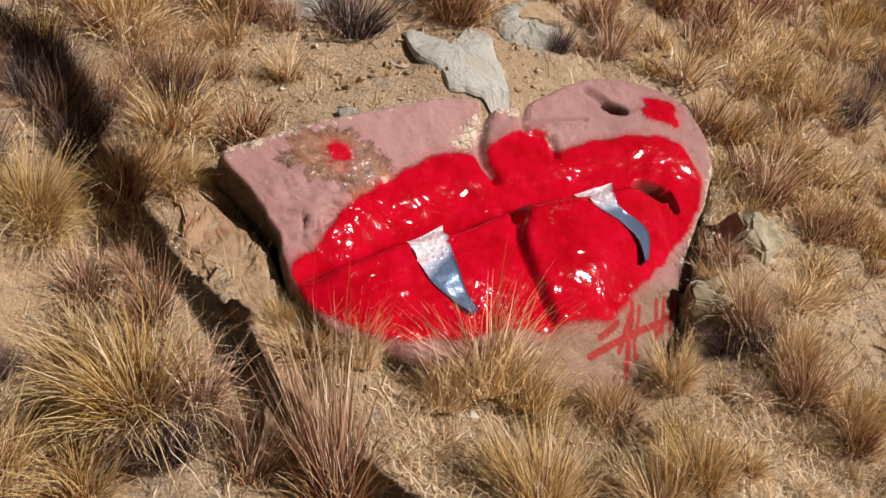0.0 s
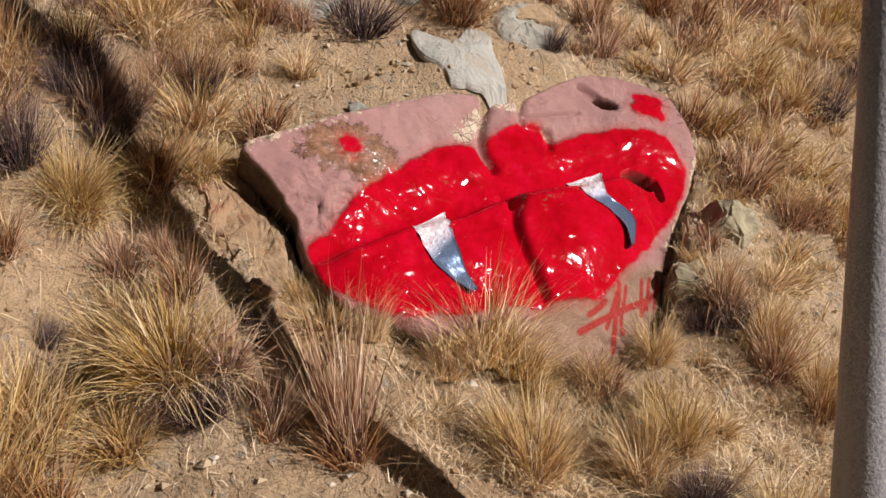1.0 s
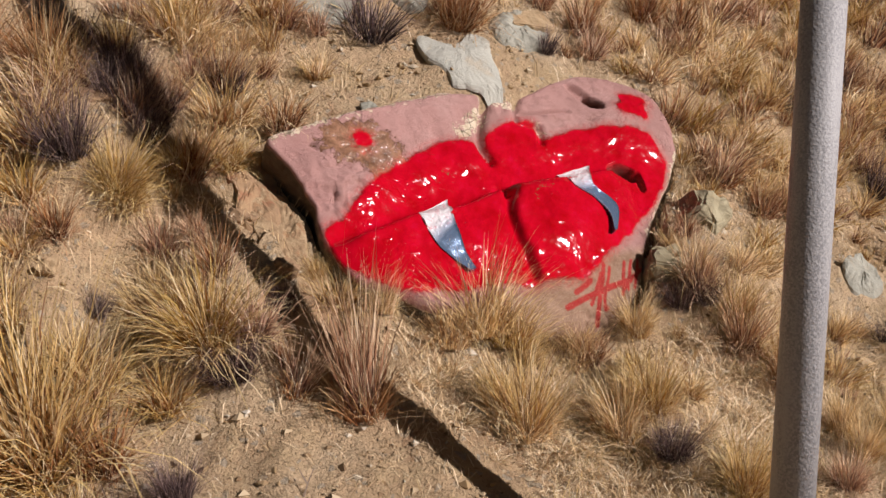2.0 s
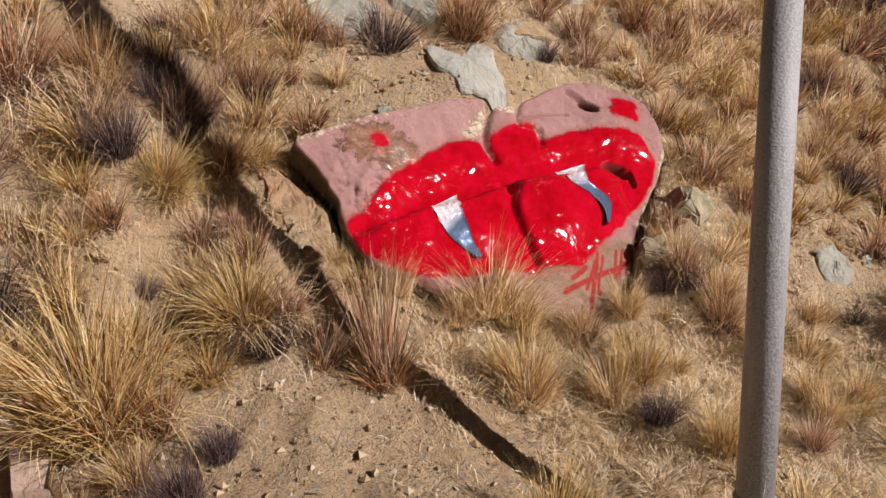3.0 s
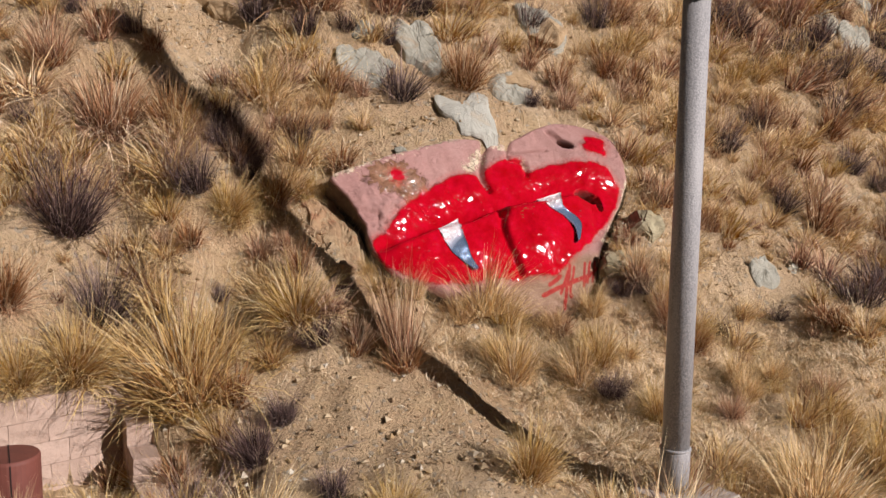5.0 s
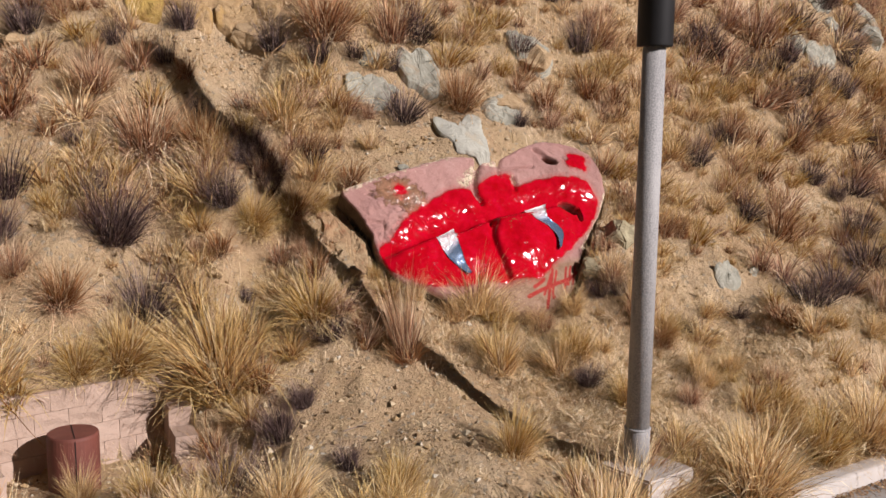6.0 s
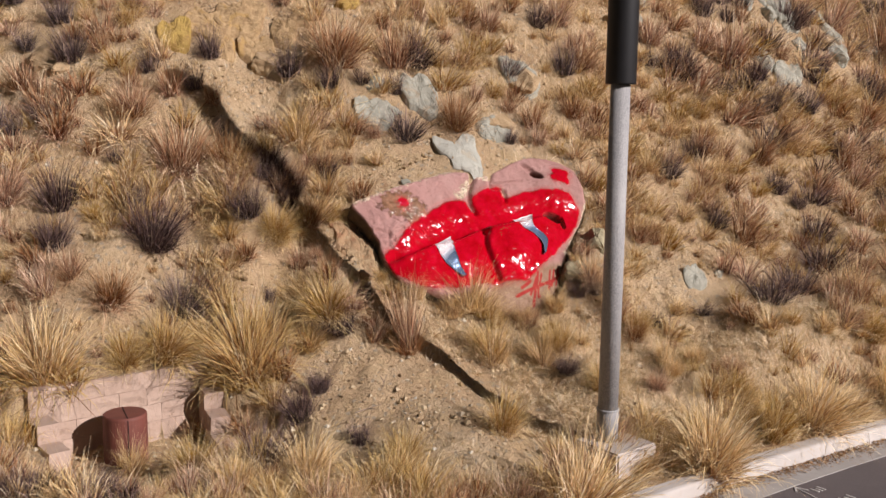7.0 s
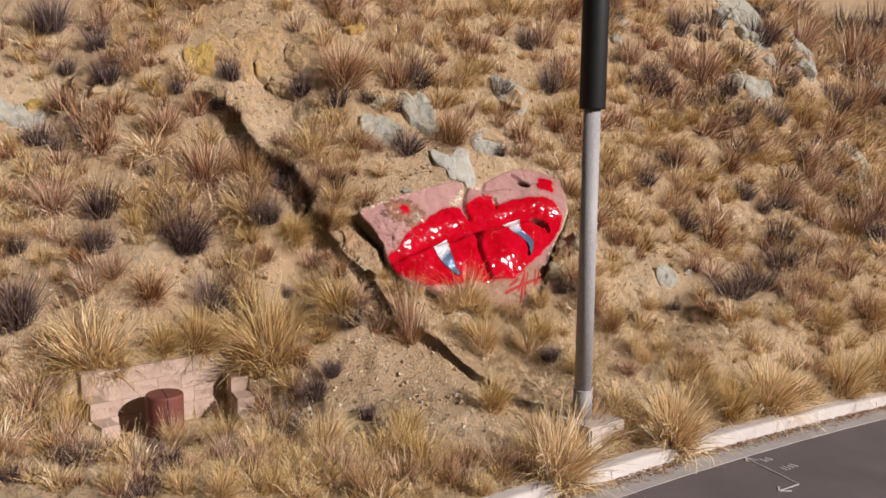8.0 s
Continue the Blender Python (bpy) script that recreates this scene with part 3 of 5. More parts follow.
# ---- painted boulder ----
LIPS = catmull([
    (-1.472, -0.165), (-1.324, -0.102), (-1.156, 0.051), (-0.918, 0.212), (-0.701, 0.302), (-0.415, 0.428), (-0.191, 0.448), (-0.069, 0.372),
    (-0.008, 0.268), (-0.013, 0.443), (0.085, 0.495), (0.362, 0.583), (0.496, 0.544), (0.501, 0.393), (0.795, 0.426), (1.056, 0.429),
    (1.384, 0.332), (1.478, 0.17), (1.488, -0.005), (1.345, -0.184), (1.148, -0.343), (0.872, -0.511), (0.571, -0.678), (0.387, -0.784),
    (0.237, -0.863), (-0.024, -0.853), (-0.252, -0.86), (-0.426, -0.808), (-0.68, -0.815), (-0.913, -0.783), (-1.121, -0.737), (-1.279, -0.641),
    (-1.434, -0.48), (-1.48, -0.326),
], 8)
MOUTH = catmull([(-1.474, -0.307), (-1.104, -0.227), (-0.802, -0.154), (-0.464, -0.135), (-0.248, -0.079), (0.021, -0.021), (0.339, -0.019), (0.576, 0.007), (0.858, 0.036)], 6, False)
GROOVE = catmull([(-0.052, -0.077), (-0.148, -0.274), (-0.168, -0.486), (-0.152, -0.618), (-0.157, -0.803)], 6, False)
NOTCH = catmull([(0.152, 0.795), (0.041, 0.623), (-0.047, 0.431), (-0.025, 0.243)], 6, False)
NOTCH_R = catmull([(0.413, 0.758), (0.349, 0.584), (0.499, 0.512), (0.471, 0.357)], 6, False)
UPPER_L = catmull([(-1.29, -0.144), (-1.023, 0.061), (-0.688, 0.183), (-0.379, 0.288), (-0.222, 0.26)], 6, False)
UPPER_R = catmull([(0.444, 0.281), (0.775, 0.318), (1.067, 0.289), (1.297, 0.158)], 6, False)
PITS = np.array([(1.06, 0.0), (1.17, -0.11), (1.10, 0.67)])
CRACK = np.array([(0.411, 0.651), (0.615, 0.635), (0.849, 0.633)])
CRACK_L = np.array([(-1.44, 0.03), (-1.33, 0.04), (-1.26, 0.02), (-1.13, 0.08)])


def bell(p, c, sx, sy, turn=0.0):
    d = p - np.array(c)
    ct, s = math.cos(turn), math.sin(turn)
    return np.exp(-((d[:, 0] * ct + d[:, 1] * s) / sx) ** 2 - ((-d[:, 0] * s + d[:, 1] * ct) / sy) ** 2)


def below_mouth(p):
    """Metres below the parting of the lips (positive on the lower lip)."""
    return np.interp(p[:, 0], MOUTH[:, 0], MOUTH[:, 1]) - p[:, 1]


def relief(p):
    """How far the boulder's face stands out of its mean plane at the points p."""
    coated = np.clip(signed(p, LIPS) / 0.06 + 0.5, 0, 1)
    h = 0.036 * fbm(p[:, 0], p[:, 1], 1.1, 51, 3) + (0.015 - 0.011 * coated) * fbm(p[:, 0], p[:, 1], 4.5, 61, 3) + (0.0045 - 0.0033 * coated) * fbm(p[:, 0], p[:, 1], 16, 71, 2)
    lo = below_mouth(p)
    in_x = 1 / (1 + np.exp(-(p[:, 0] + 1.38) / 0.06)) / (1 + np.exp((p[:, 0] - 0.92) / 0.10))
    # lower lip steps out just under the parting, then rolls back
    step = 1 / (1 + np.exp(-(lo - 0.01) / 0.013))
    h += in_x * step * np.exp(-np.clip(lo, 0, 9) / 0.6) * 0.10
    # hollow above the parting
    h -= 0.045 * in_x * (1 - step) * np.exp(-(np.clip(-lo - 0.05, 0, 9) / 0.20) ** 2)
    h += 0.035 * bell(p, (-0.62, -0.40), 0.60, 0.30, 0.15) + 0.105 * bell(p, (0.32, -0.42), 0.36, 0.34, 0.5)
    # swelling of the upper lip and the cupid's bow
    uneven = 0.75 + 0.35 * fbm(p[:, 0], p[:, 1], 2.2, 111, 2)
    h += uneven * np.clip((p[:, 0] + 1.42) / 0.6, 0, 1) * (0.026 * np.exp(-(line_dist(p, UPPER_L) / 0.10) ** 2) + 0.012 * np.exp(-(line_dist(p, UPPER_R) / 0.13) ** 2))
    h += coated * (0.010 * fbm(p[:, 0], p[:, 1], 3.6, 123, 3) + 0.003 * fbm(p[:, 0], p[:, 1], 12.0, 121, 3))
    h += 0.03 * bell(p, (0.2, 0.42), 0.24, 0.16)
    fold = p[:, 0] - np.interp(-p[:, 1], -GROOVE[:, 1], GROOVE[:, 0])
    low_lip = np.clip((-0.02 - p[:, 1]) / 0.1, 0, 1) * np.clip((p[:, 1] + 0.95) / 0.15, 0, 1)
    h += low_lip * 0.055 / (1 + np.exp(-(fold - 0.02) / 0.016)) * np.exp(-np.clip(fold, 0, 9) / 0.4)
    h -= 0.03 * np.exp(-(line_dist(p, GROOVE) / 0.03) ** 2) + 0.06 * np.exp(-(line_dist(p, NOTCH) / 0.035) ** 2)
    h -= 0.045 * np.exp(-(line_dist(p, NOTCH_R) / 0.03) ** 2)
    h -= 0.08 * bell(p, GROOVE[1], 0.05, 0.07)
    # pits and cracks
    sharp = lambda b: np.clip((b - 0.35) / 0.3, 0, 1)
    ragged = 1 + 0.5 * fbm(p[:, 0], p[:, 1], 9, 141, 2)
    h -= 0.17 * sharp(ragged * bell(p, PITS[0], 0.13, 0.075, -0.6)) + 0.10 * sharp(ragged * bell(p, PITS[1], 0.035, 0.10, -0.1))
    h -= 0.15 * sharp(ragged * bell(p, PITS[2], 0.06, 0.10, 0.9)) + 0.05 * sharp(ragged * bell(p, PITS[2] + (-0.07, 0.09), 0.05, 0.14, 0.5))
    h -= 0.035 * np.exp(-(line_dist(p, CRACK) / 0.013) ** 2)
    h -= 0.02 * np.exp(-(line_dist(p, CRACK_L) / 0.013) ** 2)
    h += 0.06 * bell(p, (-1.2, 0.35), 0.4, 0.4) + 0.07 * bell(p, (1.35, 0.55), 0.35, 0.35)
    # broken, layered stone on the bare shoulder
    bare = (1 - coated) * np.clip(1.2 - np.hypot((p[:, 0] + 1.25) / 0.45, (p[:, 1] - 0.15) / 0.4), 0, 1)
    broken = fbm(p[:, 0] * 0.8 + p[:, 1] * 0.6, p[:, 1] * 0.8 - p[:, 0] * 0.6, 5.5, 151, 3)
    h -= bare * (0.035 * np.clip(0.22 - np.abs(broken), 0, 1) / 0.22 + 0.012 * np.round(broken * 3))
    # the face falls away towards the chin
    h -= 0.18 * np.clip((-0.88 - p[:, 1]) / 0.5, 0, 2) ** 1.2
    h -= 0.08 * np.clip((p[:, 0] - 0.9) / 0.8, 0, 1) * np.clip(0.3 - p[:, 1], 0, 1)
    return h


def rock_point(p, lift=0.0):
    p = np.atleast_2d(np.asarray(p, float))
    h = relief(p) + lift
    return RC + p[:, :1] * RS + p[:, 1:2] * RT + h[:, None] * RN


# red scrawl under the lips: line, width
SCRAWL = (
    ([(0.035, -1.038), (0.235, -0.988), (0.455, -0.943), (0.635, -0.918)], 0.045), ([(0.435, -0.788), (0.345, -0.968), (0.235, -1.188)], 0.04),
    ([(0.385, -0.848), (0.285, -0.988), (0.235, -1.048)], 0.03), ([(0.485, -0.808), (0.395, -0.968), (0.345, -1.088), (0.375, -1.078)], 0.03),
    ([(0.625, -0.788), (0.575, -0.908), (0.535, -1.008)], 0.028), ([(0.685, -0.788), (0.635, -0.888), (0.595, -0.978)], 0.028),
    ([(0.745, -0.788), (0.705, -0.878), (0.655, -0.978)], 0.028), ([(0.555, -0.978), (0.635, -0.918), (0.755, -0.858)], 0.03),
    ([(0.135, -0.948), (0.215, -0.918), (0.275, -0.888)], 0.04),
)


def build_boulder():
    thing = tagged(new("painted_boulder"), "large boulder painted pink with glossy red fanged lips", "boulder")
    centre = np.array([0.05, 0.0])
    n_ang, n_ring = 540, 136
    ang = np.linspace(0, 2 * math.pi, n_ang, endpoint=False)
    rel = OUTLINE - centre
    oa, orad = np.arctan2(rel[:, 1], rel[:, 0]) % (2 * math.pi), np.hypot(*rel.T)
    order = np.argsort(oa)
    rad = np.interp(ang, oa[order], orad[order], period=2 * math.pi)
    rad = rad + 0.012 * fbm(np.cos(ang) * 3, np.sin(ang) * 3, 2.5, 81, 3)
    verts, flat = [], []
    rho = 1 - (1 - np.linspace(0.004, 1, n_ring)) ** 1.0
    for r in rho:
        p = centre + np.stack([np.cos(ang), np.sin(ang)], 1) * (rad * r)[:, None]
        d = rad * (1 - r)
        left = np.clip(-p[:, 0] - 0.9, 0, 0.5)
        soft = 0.07 - 0.055 * np.clip(left * 3, 0, 1)
        edge = np.clip(1 - d / soft, 0, 1)
        drop = soft * (1 - np.sqrt(np.clip(1 - edge * edge, 0, 1)))
        verts.append(rock_point(p) - drop[:, None] * RN)
        flat.append(p)
    # sides, going back into the slope
    rim = verts[-1]
    for k, (back, out) in enumerate([(0.05, 0.004), (0.14, 0.0), (0.28, -0.02), (0.45, -0.05), (0.65, -0.12), (0.95, -0.25)]):
        p = centre + np.stack([np.cos(ang), np.sin(ang)], 1) * (rad + out + 0.02 * fbm(ang * 4, ang * 0 + k, 1.0, 91, 3))[:, None]
        verts.append(RC + p[:, :1] * RS + p[:, 1:2] * RT + ((rim - RC) @ RN - back)[:, None] * RN)
        flat.append(flat[n_ring - 1] + (flat[n_ring - 1] - centre) * 0.02 * (k + 1))
    side = np.concatenate([np.full(n_ang, -0.06)] * (n_ring - 1) + [np.full(n_ang, -0.02)] + [np.full(n_ang, 0.02)] + [np.full(n_ang, 0.08)] * 5)
    verts, flat = np.concatenate(verts), np.concatenate(flat)
    faces = grid_faces(n_ang, n_ring + 6, True) + [tuple(range(n_ang))[::-1]]
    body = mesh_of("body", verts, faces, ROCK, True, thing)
    red = signed(flat, LIPS)
    dot = 0.12 - np.hypot((flat[:, 0] - 1.435) * 0.9, (flat[:, 1] - 0.585) * 1.0) + 0.014 * np.sin(4 * np.arctan2(flat[:, 1] - 0.585, flat[:, 0] - 1.435) + 0.6)
    lean_x, lean_y = flat[:, 0] * 0.8 + flat[:, 1] * 0.6, flat[:, 1] * 0.8 - flat[:, 0] * 0.6
    spot = 0.055 - np.hypot(flat[:, 0] + 0.996, (flat[:, 1] - 0.494) * 0.85) + 0.03 * fbm(lean_x, lean_y, 23, 95, 3)
    dot = dot + 0.02 * fbm(lean_x, lean_y, 13, 99, 3)
    add_attr(body, "red", np.maximum(np.maximum(red, dot), spot))
    add_attr(body, "side", side)
    add_attr(body, "bare", np.maximum(-0.66 - flat[:, 1] - 0.25 * np.clip(0.4 - flat[:, 0], 0, 2), -0.2))
    chips = np.maximum(0.07 - line_dist(flat, np.array([(-0.17, 0.52), (-0.05, 0.60), (0.04, 0.66)])), 0.035 - line_dist(flat, np.array([(0.50, 0.54), (0.50, 0.42)])))
    chips = np.maximum(chips, 0.05 - line_dist(flat, np.array([(0.12, 0.78), (0.22, 0.74), (0.34, 0.74), (0.42, 0.80)])))
    chips = np.maximum(chips, 0.055 - line_dist(flat, np.array([(-1.62, 0.59), (-1.29, 0.68), (-1.0, 0.76), (-0.66, 0.83), (-0.3, 0.90), (-0.1, 0.91)])))
    chips = np.maximum(chips, 0.05 - line_dist(flat, np.array([(1.02, -0.57), (1.14, -0.44), (1.34, -0.25), (1.52, -0.08), (1.64, 0.08)])))
    add_attr(body, "chip", chips)
    scuffs = [np.array([(0.11, -0.16), (0.16, -0.13), (0.21, -0.15), (0.28, -0.12)]), np.array([(0.09, -0.20), (0.08, -0.24)]), np.array([(-0.455, 0.20), (-0.40, 0.165)])]
    add_attr(body, "wear", np.max([0.008 - line_dist(flat, line) for line in scuffs], 0))
    add_attr(body, "spill", 0.20 - line_dist(flat, np.array([(-1.14, 0.50), (-0.95, 0.46), (-0.85, 0.28)])))
    scrawl = np.full(len(flat), -0.5)
    for line, width in SCRAWL:
        scrawl = np.maximum(scrawl, width / 2 - line_dist(flat, catmull(line, 6, False)))
    add_attr(body, "scrawl", scrawl)
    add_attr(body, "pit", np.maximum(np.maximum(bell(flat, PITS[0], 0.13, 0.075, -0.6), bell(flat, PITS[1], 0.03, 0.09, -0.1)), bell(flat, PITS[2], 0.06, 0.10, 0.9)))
    return thing


boulder = build_boulder()


def film_patch(name, left, right, crumple_to, label):
    """A tapering strip of film on the boulder between two edges."""
    n_l, n_w = 26, 7
    le, ri = catmull(left, 12, False), catmull(right, 12, False)
    t = np.linspace(0, 1, n_l)
    pick = lambda e: np.stack([np.interp(t, np.linspace(0, 1, len(e)), e[:, k]) for k in (0, 1)], 1)
    le, ri = pick(le), pick(ri)
    rows = [le + (ri - le) * w for w in np.linspace(0, 1, n_w)]
    flat = np.stack(rows, 1).reshape(-1, 2)
    tt = np.repeat(t, n_w)
    crum = np.clip((crumple_to - tt) / 0.18, 0, 1)
    lift = 0.010 + crum * 0.012 * fbm(flat[:, 0], flat[:, 1], 22, 97, 2)
    face = relief(flat)
    chord = face[:n_w].mean() * (1 - tt) + face[-n_w:].mean() * tt
    even = chord + max(0.0, float((face - chord).max()) * 0.35) + 0.2 * (face - chord)
    top = RC + flat[:, :1] * RS + flat[:, 1:2] * RT + (np.maximum(even, relief(flat)) + lift)[:, None] * RN
    low = rock_point(flat, -0.01)
    faces = grid_faces(n_w, n_l)
    n = len(flat)
    rim = [k for k in range(n_w)] + [r * n_w + n_w - 1 for r in range(1, n_l)] + [(n_l - 1) * n_w + k for k in range(n_w - 2, -1, -1)] + [r * n_w for r in range(n_l - 2, 0, -1)]
    faces += [(a, b, b + n, a + n) for a, b in zip(rim, rim[1:] + rim[:1])]
    ob = mesh_of(name, np.concatenate([top, low]), faces, FOIL, True, boulder)
    add_attr(ob, "crumple", np.concatenate([crum, crum]))
    return tagged(ob, label)


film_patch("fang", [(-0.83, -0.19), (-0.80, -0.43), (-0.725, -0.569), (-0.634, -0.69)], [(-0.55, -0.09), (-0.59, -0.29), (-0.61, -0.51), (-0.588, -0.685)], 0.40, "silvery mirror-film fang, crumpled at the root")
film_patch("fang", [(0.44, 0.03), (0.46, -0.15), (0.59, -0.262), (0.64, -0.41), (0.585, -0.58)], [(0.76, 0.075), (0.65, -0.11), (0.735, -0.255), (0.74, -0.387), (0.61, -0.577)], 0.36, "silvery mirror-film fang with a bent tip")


# ---- retaining wall bay ----
def bay_point(p, q, z):
    return Vector((*(BAY_A + BAY_DIR * p + BAY_OUT * q), z))


COURSE, LENGTH = 0.185, 0.305
BAY_TURN = math.atan2(BAY_DIR[1], BAY_DIR[0])


def block_mesh(length, depth, rng):
    """A split-faced block: rough faces, worn edges."""
    bm = box(length - 0.003, depth, COURSE - 0.0025)
    bmesh.ops.subdivide_edges(bm, edges=bm.edges[:], cuts=2, use_grid_fill=True)
    for v in bm.verts:
        side = abs(abs(v.co.y) - depth / 2) < 1e-4
        edge = (abs(abs(v.co.x) - (length - 0.003) / 2) < 1e-4) + (abs(abs(v.co.z) - (COURSE - 0.0025) / 2) < 1e-4)
        if side:
            v.co.y += math.copysign(rng.uniform(-0.004, 0.012) - 0.006 * edge, v.co.y)
    me = bpy.data.meshes.new("block")
    bm.to_mesh(me)
    bm.free()
    me.materials.append(BLOCK)
    return me


def build_bay():
    rng = random.Random(5)
    kinds = {size: [block_mesh(*size, rng) for _ in range(3)] for size in ((LENGTH, 0.2), (LENGTH / 2, 0.2))}

    def lay(wall, p, q, z, size, turn):
        ob = new("block", rng.choice(kinds[size]))
        ob.parent = wall
        ob.location, ob.rotation_euler = bay_point(p, q, z), (0, 0, turn)

    back = tagged(new("retaining_wall_back"), "pale pinkish split-face block retaining wall", "wall", kind="structure")
    for c in range(5):
        z = BAY_TOP - COURSE * (c + 0.5)
        p, k = -0.22 + (LENGTH / 2 if c % 2 else 0.0), 0
        if c % 2:
            lay(back, -0.22 + LENGTH / 4 - 0.001, -0.10, z, (LENGTH / 2, 0.2), BAY_TURN)
        while p < BAY_W - LENGTH + 0.12:
            lay(back, p + LENGTH / 2, -0.10 - 0.012 * (4 - c), z, (LENGTH, 0.2), BAY_TURN)
            p += LENGTH
        if BAY_W + 0.1 - p > LENGTH / 2:
            lay(back, p + LENGTH / 4, -0.10 - 0.012 * (4 - c), z, (LENGTH / 2, 0.2), BAY_TURN)
    for name, p, tops, splay in (("retaining_wall_side", 0.16, (3, 2, 1), 0.26), ("retaining_wall_side", BAY_W - 0.08, (3, 2, 1), 0.0)):
        wall = tagged(new(name), "stepped block side wall of the bay, shaded inner face", "wall", kind="structure")
        for k, high in enumerate(tops):
            for c in range(-1, high):
                lay(wall, p + splay * (0.16 + LENGTH * k), 0.16 + LENGTH * k, BAY_FLOOR + COURSE * (c + 0.5), (LENGTH, 0.2), BAY_TURN + math.pi / 2 - splay)


build_bay()


def build_bollard():
    thing = tagged(new("bollard"), "thick brown painted steel bollard with a seam", "bollard")
    thing.location = (-3.28, 2.93, 0.40)
    part("post", lathe([(0.215, 0.0), (0.215, 0.605), (0.212, 0.622), (0.204, 0.63)], 40), BROWN_PAINT, thing, smooth=False)
    seam = bmesh.new()
    bmesh.ops.create_cube(seam, size=1)
    for v in seam.verts:
        v.co = Vector((v.co.x * 0.008, v.co.y * 0.40, v.co.z * 0.006 + 0.631))
    ob = part("seam", seam, SLIT, thing, "dark open seam")
    ob.rotation_euler = (0, 0, radians(25))
    low = bmesh.new()
    bmesh.ops.create_cube(low, size=1)
    for v in low.verts:
        v.co = Vector((v.co.x * 0.009, v.co.y * 0.012 - 0.212, v.co.z * 0.60 + 0.31))
    ob = part("seam", low, SLIT, thing, "dark open seam")
    ob.rotation_euler = (0, 0, radians(25))


build_bollard()


# ---- survey marks on the road ----
def build_marks():
    thing = tagged(new("survey_mark"), "white survey arrows sprayed on the asphalt", "road marking")

    def bar(a, b, width, name):
        a, b = np.array(a), np.array(b)
        d = (b - a) / np.linalg.norm(b - a)
        s = np.array([-d[1], d[0]]) * width / 2
        v = []
        for h in (0.001, 0.008):
            for q in (a - s, b - s, b + s, a + s):
                v.append((*q, float(road_z(*q)) + 0.004 + 0.056 * min(1, max(0, (-float(kerb_w(*q)) - 0.385) / 4.1)) + h))
        mesh_of(name, v, [(3, 2, 1, 0), (4, 5, 6, 7), (0, 1, 5, 4), (1, 2, 6, 5), (2, 3, 7, 6), (3, 0, 4, 7)], CHALK, False, thing)

    a, b, c = np.array((3.59, 3.17)), np.array((3.91, 2.30)), np.array((3.61, 2.06))
    bar(a, b, 0.014, "line")
    bar(b, c, 0.014, "line")
    for tip, tail in ((a, b), (c, b)):
        d = (tail - tip) / np.linalg.norm(tail - tip)
        for turn in (0.6, -0.6):
            e = np.array([d[0] * math.cos(turn) - d[1] * math.sin(turn), d[0] * math.sin(turn) + d[1] * math.cos(turn)])
            bar(tip, tip + e * 0.14, 0.022, "arrowhead")
    for k in range(3):
        p = np.array((3.80, 3.06)) + KD * 0.06 * k
        bar(p, p + KN * (0.10 if k != 1 else 0.07), 0.024, "plain_bar")
    for k in range(4):
        p = np.array((3.94, 2.78)) + KD * 0.075 * k
        bar(p, p + KN * (0.10 if k % 2 else 0.08), 0.024, "plain_bar")


build_marks()

kerb_mark = tagged(new("kerb_mark"), "short white paint dash on the kerb face", "road marking")
dash = part("dash", box(0.03, 0.008, 0.10, 0.003), CHALK, kerb_mark)
dash_x, dash_y = KD * 2.8 + KN * (0.008 + float(kerb_bend(2.8)))
dash.matrix_world = pose(float(dash_x), float(dash_y), float(road_z(dash_x, dash_y)) + 0.075, -10, 0, math.degrees(KERB_ANGLE))


# ---- stones ----
def stone_mesh(name, size, mat, seed, points=18, wear=0.03):
    rng = random.Random(seed)
    bm = bmesh.new()
    for _ in range(points):
        v = Vector((rng.gauss(0, 1), rng.gauss(0, 1), rng.gauss(0, 1))).normalized() * rng.uniform(0.82, 1.0)
        v = Vector((math.copysign(abs(v.x) ** 0.7, v.x), math.copysign(abs(v.y) ** 0.7, v.y), math.copysign(abs(v.z) ** 0.6, v.z)))
        bm.verts.new((v.x * size[0] / 2, v.y * size[1] / 2, v.z * size[2] / 2))
    hull = bmesh.ops.convex_hull(bm, input=bm.verts[:])
    bmesh.ops.delete(bm, geom=[g for g in hull["geom_interior"] if isinstance(g, bmesh.types.BMVert)], context="VERTS")
    bmesh.ops.dissolve_limit(bm, angle_limit=0.3, verts=bm.verts[:], edges=bm.edges[:])
    bmesh.ops.bevel(bm, geom=bm.edges[:], offset=min(size) * wear, segments=2, affect="EDGES")
    bmesh.ops.triangulate(bm, faces=bm.faces[:])
    for _ in range(2):
        bmesh.ops.subdivide_edges(bm, edges=[e for e in bm.edges if e.calc_length() > max(size) * 0.12], cuts=1)
        bmesh.ops.triangulate(bm, faces=bm.faces[:])
    for v in bm.verts:
        v.co += v.co.normalized() * min(size) * (0.10 * noise.noise(v.co * (5 / max(size)) + Vector((seed, 0, 0))) + 0.05 * noise.noise(v.co * (14 / max(size)) + Vector((0, seed, 0))))
    return part(name, bm, mat)


def set_stone(x, y, size, mat, seed, label, category="stone", sink=0.3, turn=0.0, upright=0.3, name="stone"):
    ob = stone_mesh(name, size, mat, seed)
    n = hill_normal(x, y).lerp(Vector((0, 0, 1)), upright).normalized()
    q = n.to_track_quat("Z", "Y") @ Euler((0, 0, turn)).to_quaternion()
    ob.matrix_world = Matrix.LocRotScale(Vector((x, y, float(land_z(x, y)))) + n * size[2] * (0.5 - sink), q, None)
    return tagged(ob, label, category, "stones on the slope")


